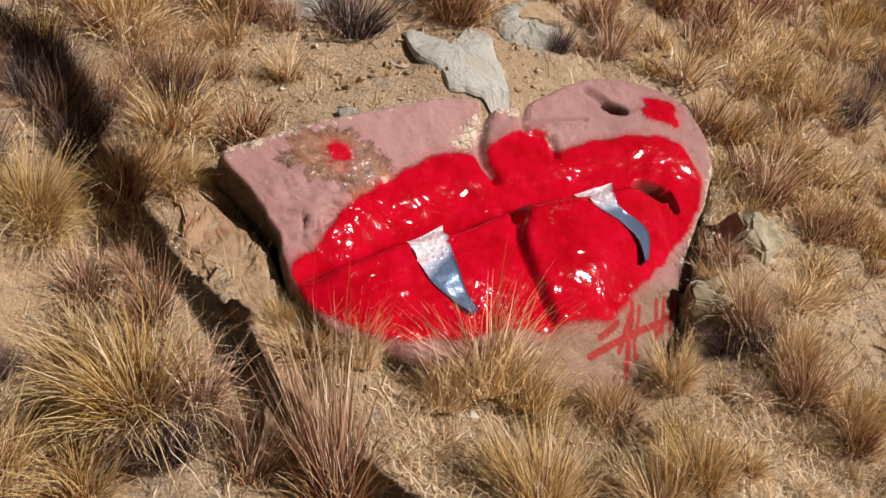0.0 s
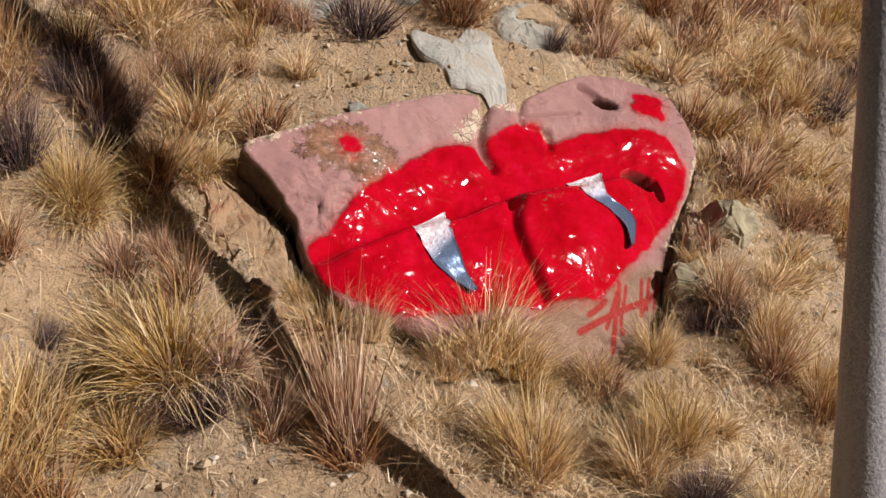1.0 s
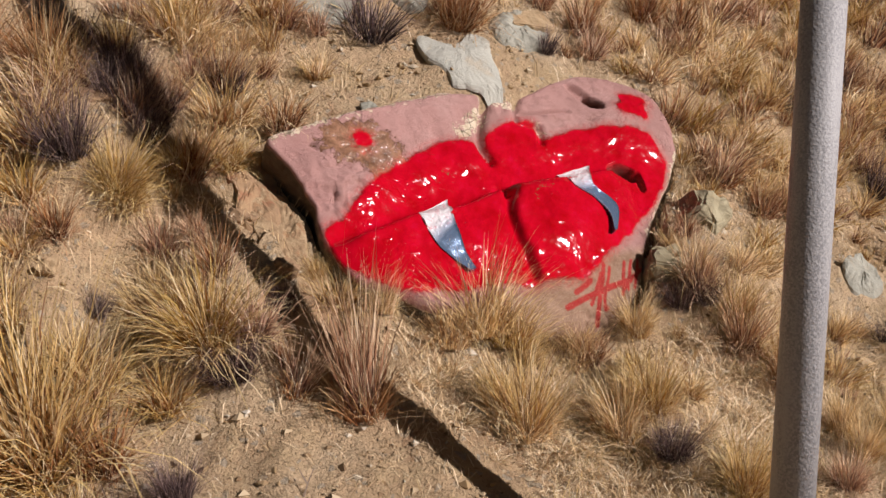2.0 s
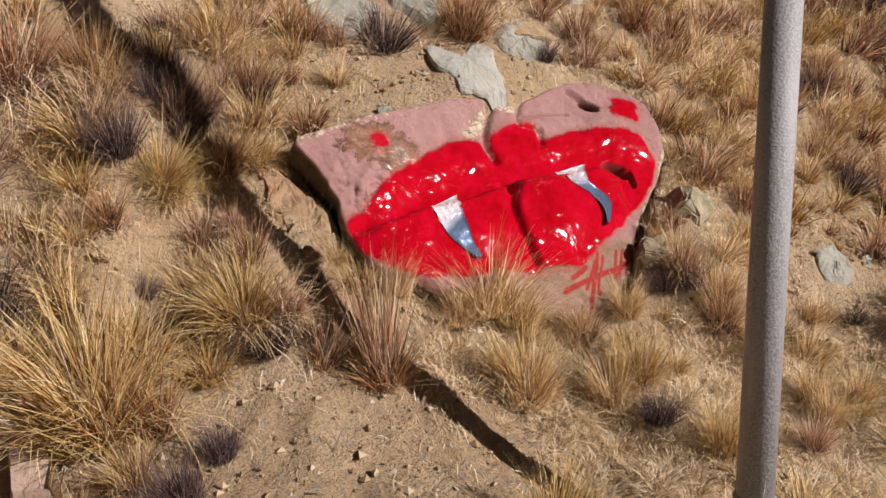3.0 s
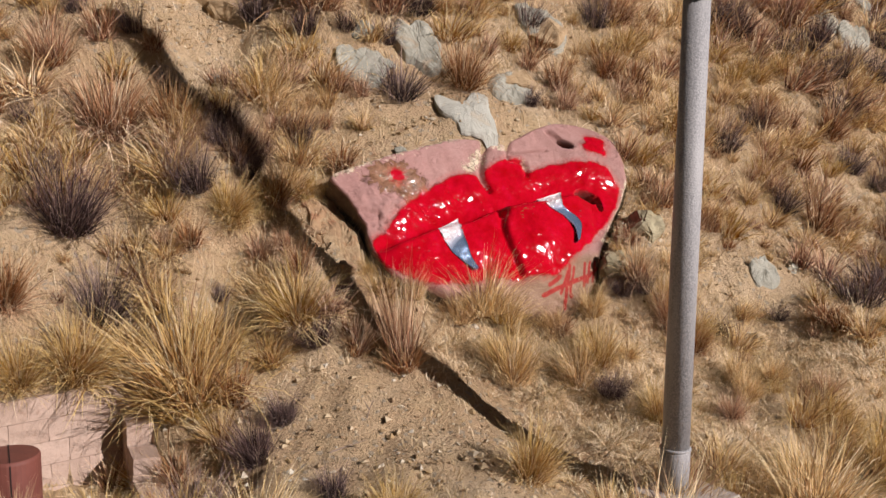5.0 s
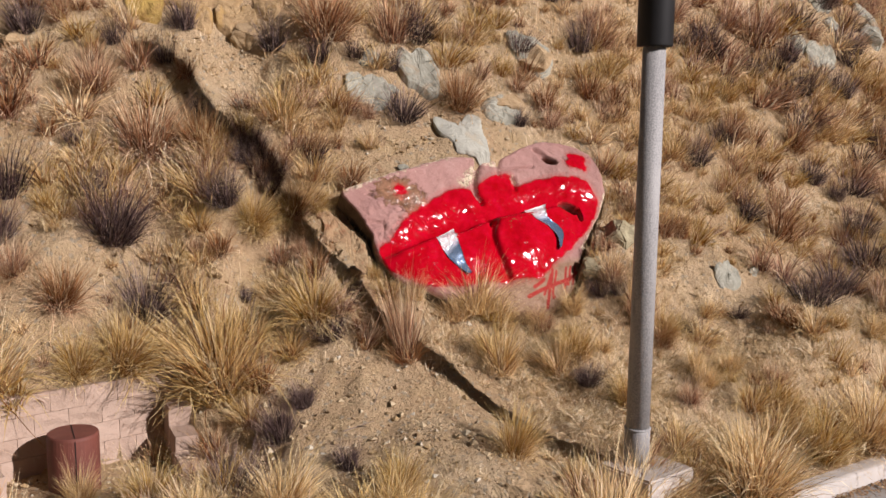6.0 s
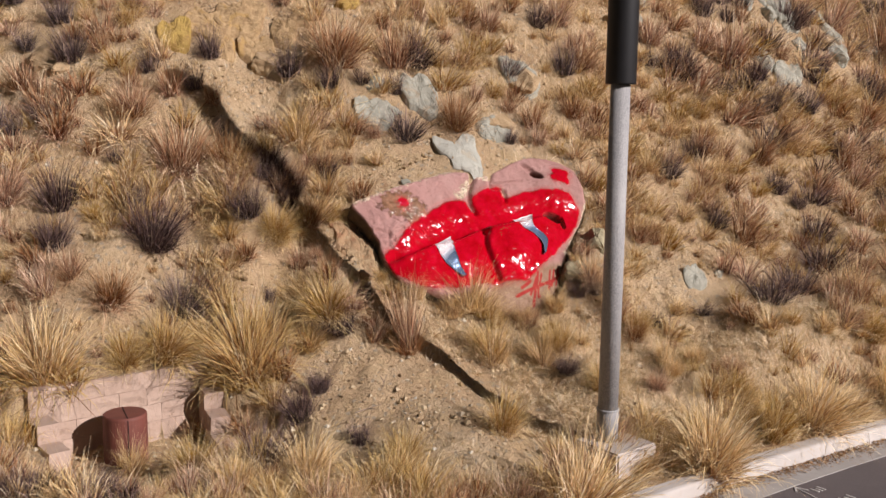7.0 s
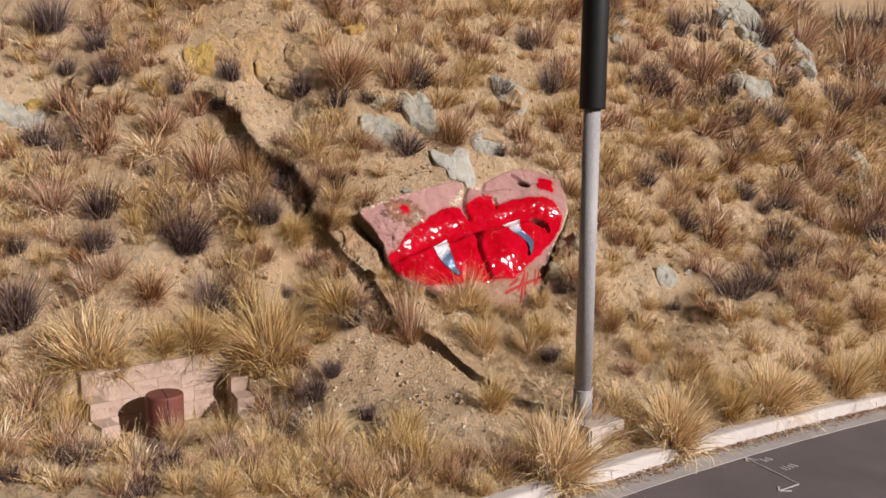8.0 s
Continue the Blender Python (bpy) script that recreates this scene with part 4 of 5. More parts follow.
def set_slab(name, x, y, outline, lift, mat, seed, label, turn=0.0):
    """A flat stone that lies in the slope's surface: its outline in plan round x, y."""
    ring = catmull(outline, 6)
    ct, st = math.cos(turn), math.sin(turn)
    ring = np.stack([ring[:, 0] * ct - ring[:, 1] * st, ring[:, 0] * st + ring[:, 1] * ct], 1)
    ring = ring * (1 + 0.07 * fbm(ring[:, 0] * 9 + seed, ring[:, 1] * 9, 1.0, seed, 3))[:, None]
    verts, n = [], len(ring)
    plane = (2.14 - 0.46 * (x + 1.11) + 0.72 * (y - 5.12), Vector((0.46, -0.72, 1.0))) if name == "ledge_slab" else None
    size = np.abs(ring).max()
    for s_k, h_k in ((0.02, 1.0), (0.2, 1.0), (0.4, 1.0), (0.6, 1.0), (0.78, 0.98), (0.92, 0.9), (1.0, 0.55), (1.02, -1.0), (1.0, -3.0)):
        q = ring * s_k + (x, y)
        step = np.round(2.5 * fbm(q[:, 0], q[:, 1], 1.6 / size, seed + 7, 2)) / 2.5
        ground = land_z(q[:, 0], q[:, 1], False)
        if plane is not None:
            ground = plane[0] - (plane[1].x * (q[:, 0] - x) + plane[1].y * (q[:, 1] - y)) / plane[1].z - (0.25 if h_k < -2 else 0.0)
        z = ground + 0.03 + lift * h_k + 0.10 * fbm(q[:, 0], q[:, 1], 0.8, 3) + lift * (0.35 if name == 'stone_slab' else 0.8) * step + (0.026 if plane else 0.010) * fbm(q[:, 0], q[:, 1], 11, seed, 3)
        verts.append(np.column_stack([q, z]))
    faces = grid_faces(n, len(verts), True) + [tuple(range(n))[::-1]]
    ob = mesh_of(name, np.concatenate(verts), faces, mat)
    return tagged(ob, label, "stone", "stones on the slope")


set_slab("stone_slab", 0.10, 6.68, [
    (-0.36, 0.13), (-0.31, -0.03), (-0.12, -0.17), (-0.06, -0.25), (0.13, -0.23), (0.30, -0.19), (0.28, -0.07), (0.23, 0.04), (0.22, 0.22), (0.18, 0.36),
    (0.06, 0.31), (-0.02, 0.14), (-0.08, 0.06), (-0.2, 0.09)], 0.014, PALE_SLAB, 5, "broad pale grey slab lying flush in the slope behind the boulder")
FAR_OUTCROPS = [(6.22, 13.61, 1.25, 1, 0.2), (7.88, 14.21, 0.7, 0.9, 0.4), (6.68, 13.22, 0.7, 0.4, 0.9), (6.21, 11.74, 0.9, 0.5, 0.8), (10.52, 16.80, 0.4, 0.8, 0.2), (8.84, 15.04, 0.4, 0.8, 0.4), (5.64, 11.55, 0.5, 0.4, 0.2), (9.78, 14.39, 0.5, 0.7, 0.3), (8.39, 12.00, 0.55, 0.8, 0.5)]
ROUGH_OVAL = [(0.5, 0.02), (0.42, 0.2), (0.2, 0.26), (-0.05, 0.22), (-0.28, 0.3), (-0.5, 0.16), (-0.46, -0.08), (-0.25, -0.16), (0.02, -0.28), (0.3, -0.24)]
for k, (x, y, a, b, lift, turn, mat) in enumerate([
        (-3.35, 7.28, 0.62, 0.7, 0.07, 0.3, OCHRE_LEDGE), (-2.95, 7.52, 0.75, 0.8, 0.08, 0.6, OCHRE_LEDGE), (-2.70, 7.25, 0.5, 0.6, 0.06, 0.2, OCHRE_LEDGE), (-3.12, 7.10, 0.36, 0.5, 0.05, 0.9, OCHRE_LEDGE),
        (-3.74, 7.02, 0.44, 0.75, 0.05, 0.5, OCHRE_STONE), (-2.05, 7.72, 0.5, 0.5, 0.06, 0.4, OCHRE_LEDGE), (-2.35, 7.45, 0.36, 0.45, 0.06, 0.1, OCHRE_LEDGE)]):
    set_slab("ochre_ledge", x, y, [(p * a, q * b) for p, q in ROUGH_OVAL], lift, mat, 21 + 3 * k, "bright ochre yellow rock face in the bank" if mat is OCHRE_STONE else "broken tan and ochre bedrock ledge in the bank", turn)
for k, (x, y, a, b, turn) in enumerate([(-1.04, 6.80, 0.52, 0.62, 0.3), (-0.44, 7.34, 0.50, 1.0, 0.5), (0.60, 7.34, 0.52, 0.62, 0.6), (1.02, 8.36, 0.62, 0.8, 0.2), (3.35, 6.65, 0.40, 0.42, 0.7)]):
    set_slab("pale_slab", x, y, [(p * a, q * b) for p, q in ROUGH_OVAL], 0.05, PALE_STONE, 81 + 4 * k, "pale green-grey flat stone half buried in the slope", turn)
for k, (x, y, a, b, turn, mat) in enumerate([
        (-1.33, 5.53, 0.62, 0.62, 2.15, RUST_STONE), (-1.10, 5.24, 0.66, 0.66, 2.2, LEDGE_ROCK), (-0.93, 4.96, 0.62, 0.60, 2.1, LEDGE_ROCK), (-0.80, 4.74, 0.56, 0.5, 2.2, RUST_STONE)]):
    set_slab("ledge_slab", x, y, [(p * a, q * b) for p, q in ROUGH_OVAL], 0.03, mat, 61 + 5 * k, "weathered tan sandstone ledge beside the painted boulder", turn)
for k, (x, y, a, b, turn) in enumerate(FAR_OUTCROPS):
    set_slab("pale_outcrop", x, y, [(p * a, q * b) for p, q in ROUGH_OVAL], 0.10, PALE_STONE, 131 + 4 * k, "pale grey rock outcrop high on the slope", turn)
set_slab("pale_outcrop", -6.18, 6.04, [(a * 0.8, b * 0.6) for a, b in ROUGH_OVAL], 0.07, PALE_STONE, 25, "pale grey rock outcrop in the bank", 0.4)
PALE_AT = [
    (-1.08, 7.2, 0.32, 0.26, 0.22, 0.4), (-2.37, 6.4, 0.24, 0.2, 0.2, 0.9), (-2.22, 6.5, 0.2, 0.16, 0.18, 0.1), (-2.52, 6.36, 0.2, 0.16, 0.16, 2.0),
    (7.71, 13.5, 0.75, 0.6, 0.6, 1.0), (9.12, 15.04, 0.9, 0.4, 0.4, 0.4), (10.7, 16.9, 0.5, 0.4, 0.4, 0.4), (5.75, 13.0, 0.55, 0.5, 0.5, 0.3),
    (6.05, 13.25, 0.6, 0.5, 0.5, 0.9), (6.35, 13.1, 0.5, 0.5, 0.45, 0.1), (6.1, 12.85, 0.45, 0.4, 0.4, 1.3), (5.6, 12.7, 0.4, 0.34, 0.3, 0.8),
]
PALE_MORE = [
    (7.3, 14.1, 0.5, 0.4, 0.4, 0.2), (6.66, 12.77, 0.5, 0.4, 0.4, 0.1), (8.26, 11.6, 0.36, 0.34, 0.4, 0.5), (3.21, 10.94, 0.42, 0.34, 0.36, 0.7),
    (3.11, 10.5, 0.36, 0.3, 0.3, 0.2), (1.58, 5.86, 0.46, 0.36, 0.40, 0.2), (1.93, 6.30, 0.56, 0.46, 0.62, 0.6), (3.75, 6.95, 0.2, 0.16, 0.12, 0.7),
    (-0.82, 6.95, 0.3, 0.3, 0.18, 0.3), (-6.32, 5.93, 0.3, 0.24, 0.24, 0.6),
]
for k, (x, y, a, b, c, turn) in enumerate(PALE_AT + PALE_MORE):
    set_stone(x, y, (a, b, c), OLIVE_STONE if k in (17, 18) else PALE_STONE, 100 + k, "pale green-grey flat stone half buried in the slope", sink=0.62, turn=turn, upright=0.0)
TAN_AT = [
    (0.69, 7.5, 0.5, 0.4, 0.3, 0.2), (1.09, 8.32, 0.55, 0.45, 0.36, 0.9), (2.92, 8.36, 0.42, 0.36, 0.34, 0.4), (2.64, 10.21, 0.32, 0.3, 0.3, 0.1), (5.26, 10.51, 0.26, 0.24, 0.26, 0.5),
    (3.10, 6.0, 0.24, 0.18, 0.18, 0.3), (-2.40, 4.66, 0.20, 0.16, 0.17, 0.8), (0.5, 2.54, 0.26, 0.2, 0.18, 0.2), (-5.32, 6.53, 0.5, 0.4, 0.36, 0.3), (-2.58, 7.2, 0.5, 0.4, 0.3, 1.2), (-5.06, 6.36, 0.3, 0.26, 0.24, 0.8),
    (0.84, 4.56, 0.20, 0.14, 0.13, 0.4), (4.2, 12.0, 0.5, 0.4, 0.36, 0.2),
]
for k, (x, y, a, b, c, turn) in enumerate(TAN_AT):
    set_stone(x, y, (a, b, c), TAN_STONE, 200 + k, "tan angular sandstone lump on the dry slope", sink=0.5, turn=turn)
for k, (x, y, a, b, c, turn) in enumerate([(-1.55, 8.24, 0.5, 0.3, 0.28, 0.6), (-6.0, 6.36, 0.36, 0.3, 0.26, 0.2)]):
    set_stone(x, y, (a, b, c), OCHRE_STONE, 300 + k, "bright ochre yellow stone in the bank", sink=0.6, turn=turn)
for k, (x, y, a, b, c, turn) in enumerate([(-1.36, 5.3, 0.26, 0.2, 0.14, 2.1), (-1.02, 4.95, 0.2, 0.14, 0.12, 2.2), (-2.34, 5.45, 0.3, 0.24, 0.16, 0.3)]):
    set_stone(x, y, (a, b, c), RUST_STONE, 400 + k, "rusty brown ledge rock beside the painted boulder", sink=0.5, turn=turn, upright=0.3, name="ledge_rock")
set_stone(-0.6, 6.16, (0.14, 0.10, 0.09), PALE_STONE, 501, "small grey stone behind the boulder", sink=0.2)


# ---- dry grasses ----
def blades(rng, n, height, r0, spread, width, droop, seg=4, tall=0.55):
    """Curved tapering blades from a common root: vertices, faces, height along the blade."""
    a = rng.uniform(0, 2 * math.pi, n)
    rr = np.sqrt(rng.uniform(0, 1, n))
    base = np.stack([np.cos(a) * rr * r0, np.sin(a) * rr * r0, np.full(n, -0.06 * height)], 1)
    lock = rng.randint(0, 13, n)
    out = a + rng.normal(0, 0.55, n) + rng.normal(0, 0.45, 13)[lock]
    tilt = spread * (0.12 + 0.88 * rr) * rng.uniform(0.3, 1.2, n) * rng.uniform(0.6, 1.3, 13)[lock]
    length = height * (tall + (1.12 - tall) * rng.uniform(0, 1, n) ** 1.5) * rng.uniform(0.78, 1.1, 13)[lock]
    bend = droop * rng.uniform(0.3, 1.5, n)
    pos, pts, hh = base.copy(), [], np.linspace(0, 1, seg + 1)
    for s in range(seg + 1):
        pts.append(pos.copy())
        th = tilt + bend * ((s + 0.5) / seg) ** 1.6
        step = np.stack([np.cos(out) * np.sin(th), np.sin(out) * np.sin(th), np.cos(th)], 1)
        pos = pos + step * (length / seg)[:, None]
        out = out + rng.normal(0, 0.24, n)
    face = rng.uniform(0, math.pi, n)
    side = np.stack([np.cos(face), np.sin(face), np.zeros(n)], 1) * (width * rng.uniform(0.6, 1.3, n) / 2)[:, None]
    verts, vals = [], []
    for s in range(seg):
        w = 1.0 - 0.55 * (s / seg)
        verts += [pts[s] - side * w, pts[s] + side * w]
        vals += [np.full(n, hh[s])] * 2
    verts.append(pts[seg])
    vals.append(np.ones(n))
    k = 2 * seg + 1
    v = np.stack(verts, 1).reshape(-1, 3)
    h = np.stack(vals, 1).ravel()
    o = (np.arange(n) * k)[:, None]
    faces = []
    for s in range(seg - 1):
        faces += (o + np.array([2 * s, 2 * s + 1, 2 * s + 3, 2 * s + 2])).tolist()
    faces += (o + np.array([2 * seg - 2, 2 * seg - 1, 2 * seg])).tolist()
    return v, faces, h


def tuft_mesh(name, mat, seed, sets, split=True):
    """A tuft: its heart of blades, with the outer blades and stalks as parts of their own."""
    rng = np.random.RandomState(seed)
    top, joined = None, [[], [], [], 0]
    for part_name, args in sets:
        v, f, h = blades(rng, **args)
        h = 0.42 + 0.58 * h if part_name == "skirt" else h
        if split:
            ob = mesh_of(part_name if top else name, v, f, mat, False, top)
            add_attr(ob, "h", h)
            top = top or ob
        else:
            joined[0].append(v)
            joined[1] += [tuple(i + joined[3] for i in q) for q in f]
            joined[2].append(h)
            joined[3] += len(v)
    if not split:
        top = mesh_of(name, np.concatenate(joined[0]), joined[1], mat)
        add_attr(top, "h", np.concatenate(joined[2]))
    return top


# how fine a tuft's blades are: number, width and joints by the distance from which it is seen
FINE, COARSE, SLIGHT = (1.0, 0.95, 3), (0.40, 1.5, 2), (0.155, 2.15, 2)


def golden(seed, grade, mat=None):
    n, w, seg = grade
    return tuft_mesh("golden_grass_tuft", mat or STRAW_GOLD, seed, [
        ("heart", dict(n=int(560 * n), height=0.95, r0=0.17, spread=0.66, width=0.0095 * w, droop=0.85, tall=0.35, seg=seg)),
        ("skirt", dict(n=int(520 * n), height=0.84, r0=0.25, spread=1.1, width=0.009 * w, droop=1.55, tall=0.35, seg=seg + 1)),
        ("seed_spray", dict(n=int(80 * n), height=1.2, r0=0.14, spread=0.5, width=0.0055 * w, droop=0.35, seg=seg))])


def russet(seed, grade):
    n, w, seg = grade
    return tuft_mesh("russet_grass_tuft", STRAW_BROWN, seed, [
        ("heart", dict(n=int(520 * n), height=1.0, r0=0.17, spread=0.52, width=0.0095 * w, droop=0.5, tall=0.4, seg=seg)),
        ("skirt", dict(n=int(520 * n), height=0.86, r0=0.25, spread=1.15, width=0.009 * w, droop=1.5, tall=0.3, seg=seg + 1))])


def grey(seed, grade):
    n, w, seg = grade
    return tuft_mesh("grey_dead_tuft", STRAW_GREY, seed, [
        ("heart", dict(n=int(620 * n), height=1.12, r0=0.24, spread=0.55, width=0.0088 * w, droop=0.4, tall=0.4, seg=seg)),
        ("skirt", dict(n=int(360 * n), height=0.85, r0=0.3, spread=1.0, width=0.0088 * w, droop=1.0, tall=0.3, seg=seg))])


def tall(seed):
    return tuft_mesh("tall_russet_tuft", STRAW_BROWN, seed, [
        ("heart", dict(n=420, height=1.0, r0=0.08, spread=0.24, width=0.0048, droop=0.16, tall=0.4)),
        ("skirt", dict(n=340, height=0.5, r0=0.14, spread=0.9, width=0.0055, droop=0.7))])


KINDS = {
    "fine golden": ([golden(s, FINE) for s in (1, 2, 3, 4)], "large golden bunch grass tuft with drooping fine blades", "dry golden tufts"),
    "fine russet": ([russet(s, FINE) for s in (11, 12, 13)], "russet-hearted dry grass tuft with pale tips", "dry russet tufts"),
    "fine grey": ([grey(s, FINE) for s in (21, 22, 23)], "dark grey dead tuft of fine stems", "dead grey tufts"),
    "tall": ([tall(s) for s in (31,)], "tall upright russet seed stalks in a tuft", "tall tufts"),
    "golden": ([golden(s, COARSE) for s in (41, 42, 43, 44)], "golden dry bunch grass tuft with arching blades", "dry golden tufts"),
    "russet": ([russet(s, COARSE) for s in (51, 52, 53, 54)], "russet-hearted dry grass tuft with pale tips", "dry russet tufts"),
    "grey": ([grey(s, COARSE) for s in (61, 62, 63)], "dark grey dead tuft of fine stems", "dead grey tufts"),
    "flattened golden": ([golden(s, SLIGHT, STRAW_PALE) for s in (76, 77, 78)], "flattened pale dry grass lying over the soil", "matted grass"),
    "slight golden": ([golden(s, SLIGHT) for s in (71, 72, 73, 74, 75)], "small golden dry grass tuft on the slope", "dry golden tufts"),
    "slight russet": ([russet(s, SLIGHT) for s in (81, 82, 83, 84)], "small russet dry grass tuft with pale tips", "dry russet tufts"),
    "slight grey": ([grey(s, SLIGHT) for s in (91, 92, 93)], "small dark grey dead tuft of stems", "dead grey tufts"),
}
USED = set()
PLACED = []


def plant(kind, x, y, height, rng, wide=1.0):
    models, label, group = KINDS[kind]
    model = rng.choice(models)
    n = land_normal(x, y)
    up = (Vector((0, 0, 1)).lerp(n, 0.38) + Vector((rng.uniform(-0.14, 0.14), rng.uniform(-0.14, 0.14), 0))).normalized()
    q = up.to_track_quat("Z", "Y") @ Euler((0, 0, rng.uniform(0, 6.28))).to_quaternion()
    s = height * rng.uniform(0.95, 1.08)
    m = Matrix.LocRotScale((x, y, float(land_z(x, y))), q, (s * wide, s * wide, s))
    if model.name not in USED:
        USED.add(model.name)
        model.matrix_world = m
        ob = model
    else:
        ob = copy_thing(model, m @ Matrix.Diagonal((*(1 / c for c in model.scale), 1)))
    tagged(ob, label, "grass tuft", group)
    PLACED.append((x, y, height))


# x, y, height and breadth of each tuft that stands out
GREY_WEST_LOW = [
    (-4.09, 0.66, 0.28, 0.98), (-3.72, 1.24, 0.26, 1.76), (-3.15, 1.56, 0.29, 1.76), (-1.75, 2.26, 0.41, 1.37), (-1.58, 3.4, 0.41, 1.08), (-5.22, 3.49, 0.65, 1.27),
    (-1.41, 3.73, 0.3, 0.98), (-5.42, 4.14, 0.36, 0.98), (-4.45, 4.3, 0.45, 0.98), (-3.04, 4.36, 0.61, 1.18), (-1.25, 4.36, 0.31, 1.47), (-3.41, 4.62, 0.67, 1.08),
    (-2.14, 4.69, 0.21, 0.98), (-4.55, 4.76, 0.6, 0.98), (-3.76, 5, 0.37, 0.98), (-2.42, 5.08, 0.45, 1.08), (-4.09, 5.39, 0.28, 0.98), (-5.35, 5.5, 0.34, 0.98),
    (-5.67, 5.55, 0.44, 1.27), (-5.04, 5.64, 0.39, 0.98), (-1.6, 6.03, 0.38, 1.08), (-4.97, 6.46, 0.51, 0.98), (-3.95, 6.48, 0.35, 0.98), (-5.63, 6.72, 0.37, 0.98),
]
GREY_WEST_HIGH = [
    (-3.26, 6.92, 0.46, 0.98), (-1.65, 6.93, 0.4, 1.08), (-5.24, 6.95, 0.48, 0.98), (-2.22, 7.09, 0.46, 0.98), (-1.24, 7.13, 0.31, 0.98), (-6.01, 7.14, 0.66, 0.98),
]
GREY_MIDDLE = [
    (0.22, 1.52, 0.2, 1.27), (-0.92, 2.82, 0.29, 0.98), (1.34, 4.4, 0.25, 1.37), (-1.03, 4.81, 0.25, 0.88), (1.84, 5.7, 0.29, 0.98), (1.64, 5.7, 0.24, 1.18),
    (-0.62, 6.74, 0.45, 1.37), (-0.81, 7.27, 0.36, 0.98), (0.81, 7.28, 0.27, 0.98), (-0.52, 7.83, 0.69, 0.98), (0.86, 8.32, 0.44, 0.98), (1.75, 8.85, 0.51, 0.98),
    (1.34, 9.35, 0.47, 0.98),
]
GREY_EAST_LOW = [
    (2.62, 5.85, 0.2, 1.96), (3.36, 6.26, 0.18, 1.96), (4.38, 6.6, 0.47, 1.67), (4.81, 7.03, 0.49, 1.67), (5.52, 7.73, 0.51, 1.57), (3.89, 7.77, 0.46, 0.98),
    (3.23, 8.05, 0.5, 0.98), (5.66, 8.48, 0.62, 0.98), (3.73, 8.66, 0.48, 0.98), (7.46, 8.85, 0.63, 0.98), (5.53, 9.05, 0.36, 0.98), (5.2, 9.14, 0.48, 1.08),
    (3.77, 10.03, 0.62, 0.98), (4.89, 10.05, 0.48, 0.98), (4.63, 10.32, 0.51, 0.98), (5.52, 10.65, 0.55, 0.98), (6.65, 10.66, 0.47, 0.98), (5.4, 11.06, 0.53, 0.98),
    (6.37, 11.26, 0.61, 0.98), (4.5, 11.61, 0.61, 0.98), (5.01, 11.84, 0.41, 0.98), (6.83, 12.44, 0.72, 1.08), (8.31, 13.15, 0.76, 0.98), (6.62, 13.23, 0.75, 1.18),
]
GREY_EAST_HIGH = [
    (9.69, 16.67, 0.89, 0.98), (10.52, 16.8, 0.91, 0.98),
]
RUSSET_WEST = [
    (-4.37, 1.26, 0.37, 0.98), (-2.56, 1.29, 0.28, 0.98), (-4.74, 2.78, 0.66, 1.47), (-4.41, 3.83, 0.48, 0.98), (-3.71, 3.93, 0.6, 0.98), (-4.17, 3.97, 0.43, 0.98),
    (-5.16, 4.71, 0.7, 1.08), (-2.11, 5.47, 0.42, 1.08), (-4.81, 5.52, 0.58, 1.08), (-3.36, 5.6, 0.9, 1.08), (-2.79, 5.7, 0.71, 0.98), (-4.02, 5.91, 0.63, 1.08),
    (-3.6, 6.21, 0.54, 0.98), (-5.56, 6.34, 0.57, 0.98), (-1.77, 6.44, 0.49, 0.98), (-1.28, 6.58, 0.44, 0.98), (-4.64, 6.61, 0.46, 0.98), (-1.59, 7.2, 0.82, 1.18),
    (-5.29, 7.26, 0.6, 0.98), (-1.88, 8.41, 0.5, 0.98),
]
RUSSET_MIDDLE = [
    (-0.78, 0.94, 0.46, 0.98), (-0, 5.09, 0.3, 0.98), (-0.29, 5.39, 0.33, 0.78), (2.06, 5.55, 0.53, 0.98), (1.79, 5.74, 0.44, 0.88), (1.76, 6.05, 0.25, 1.08),
    (-1.03, 6.58, 0.32, 0.98), (0.06, 7.17, 0.72, 1.08), (1.23, 7.49, 0.42, 0.98), (-0.83, 7.65, 0.79, 0.98), (1.15, 7.73, 0.53, 0.98), (1.78, 8.13, 0.55, 0.98),
    (-1.04, 8.15, 0.44, 1.18), (0.25, 8.83, 0.57, 0.98), (-0.89, 8.87, 0.4, 0.98), (0.54, 8.92, 0.63, 0.98), (2.01, 9.06, 0.69, 0.98), (1.65, 9.54, 0.77, 0.98),
]
RUSSET_EAST_LOW = [
    (2.39, 4.43, 0.36, 0.98), (3.38, 4.92, 0.37, 0.98), (2.28, 5.31, 0.38, 0.98), (3.84, 6.14, 0.38, 1.37), (5.36, 6.41, 0.48, 1.27), (5.67, 6.84, 0.6, 0.98),
    (2.59, 6.87, 0.41, 0.98), (2.22, 6.91, 0.53, 0.98), (2.8, 6.93, 0.45, 0.78), (6.57, 7.04, 0.68, 0.98), (4.32, 7.77, 0.67, 0.98), (3.78, 7.92, 0.44, 0.98),
    (3.9, 8.79, 0.64, 0.98), (2.88, 8.89, 0.52, 0.98), (4.29, 8.98, 0.53, 0.98), (7.2, 9.2, 0.89, 0.98), (5.03, 9.5, 0.74, 0.98), (6.1, 9.73, 0.7, 0.98),
    (5, 10.06, 0.69, 0.98), (7.91, 10.06, 1.07, 0.98), (3.32, 10.19, 0.62, 0.98), (7.01, 10.38, 0.8, 0.98), (2.25, 10.45, 0.63, 0.98), (6.92, 10.81, 0.54, 0.98),
]
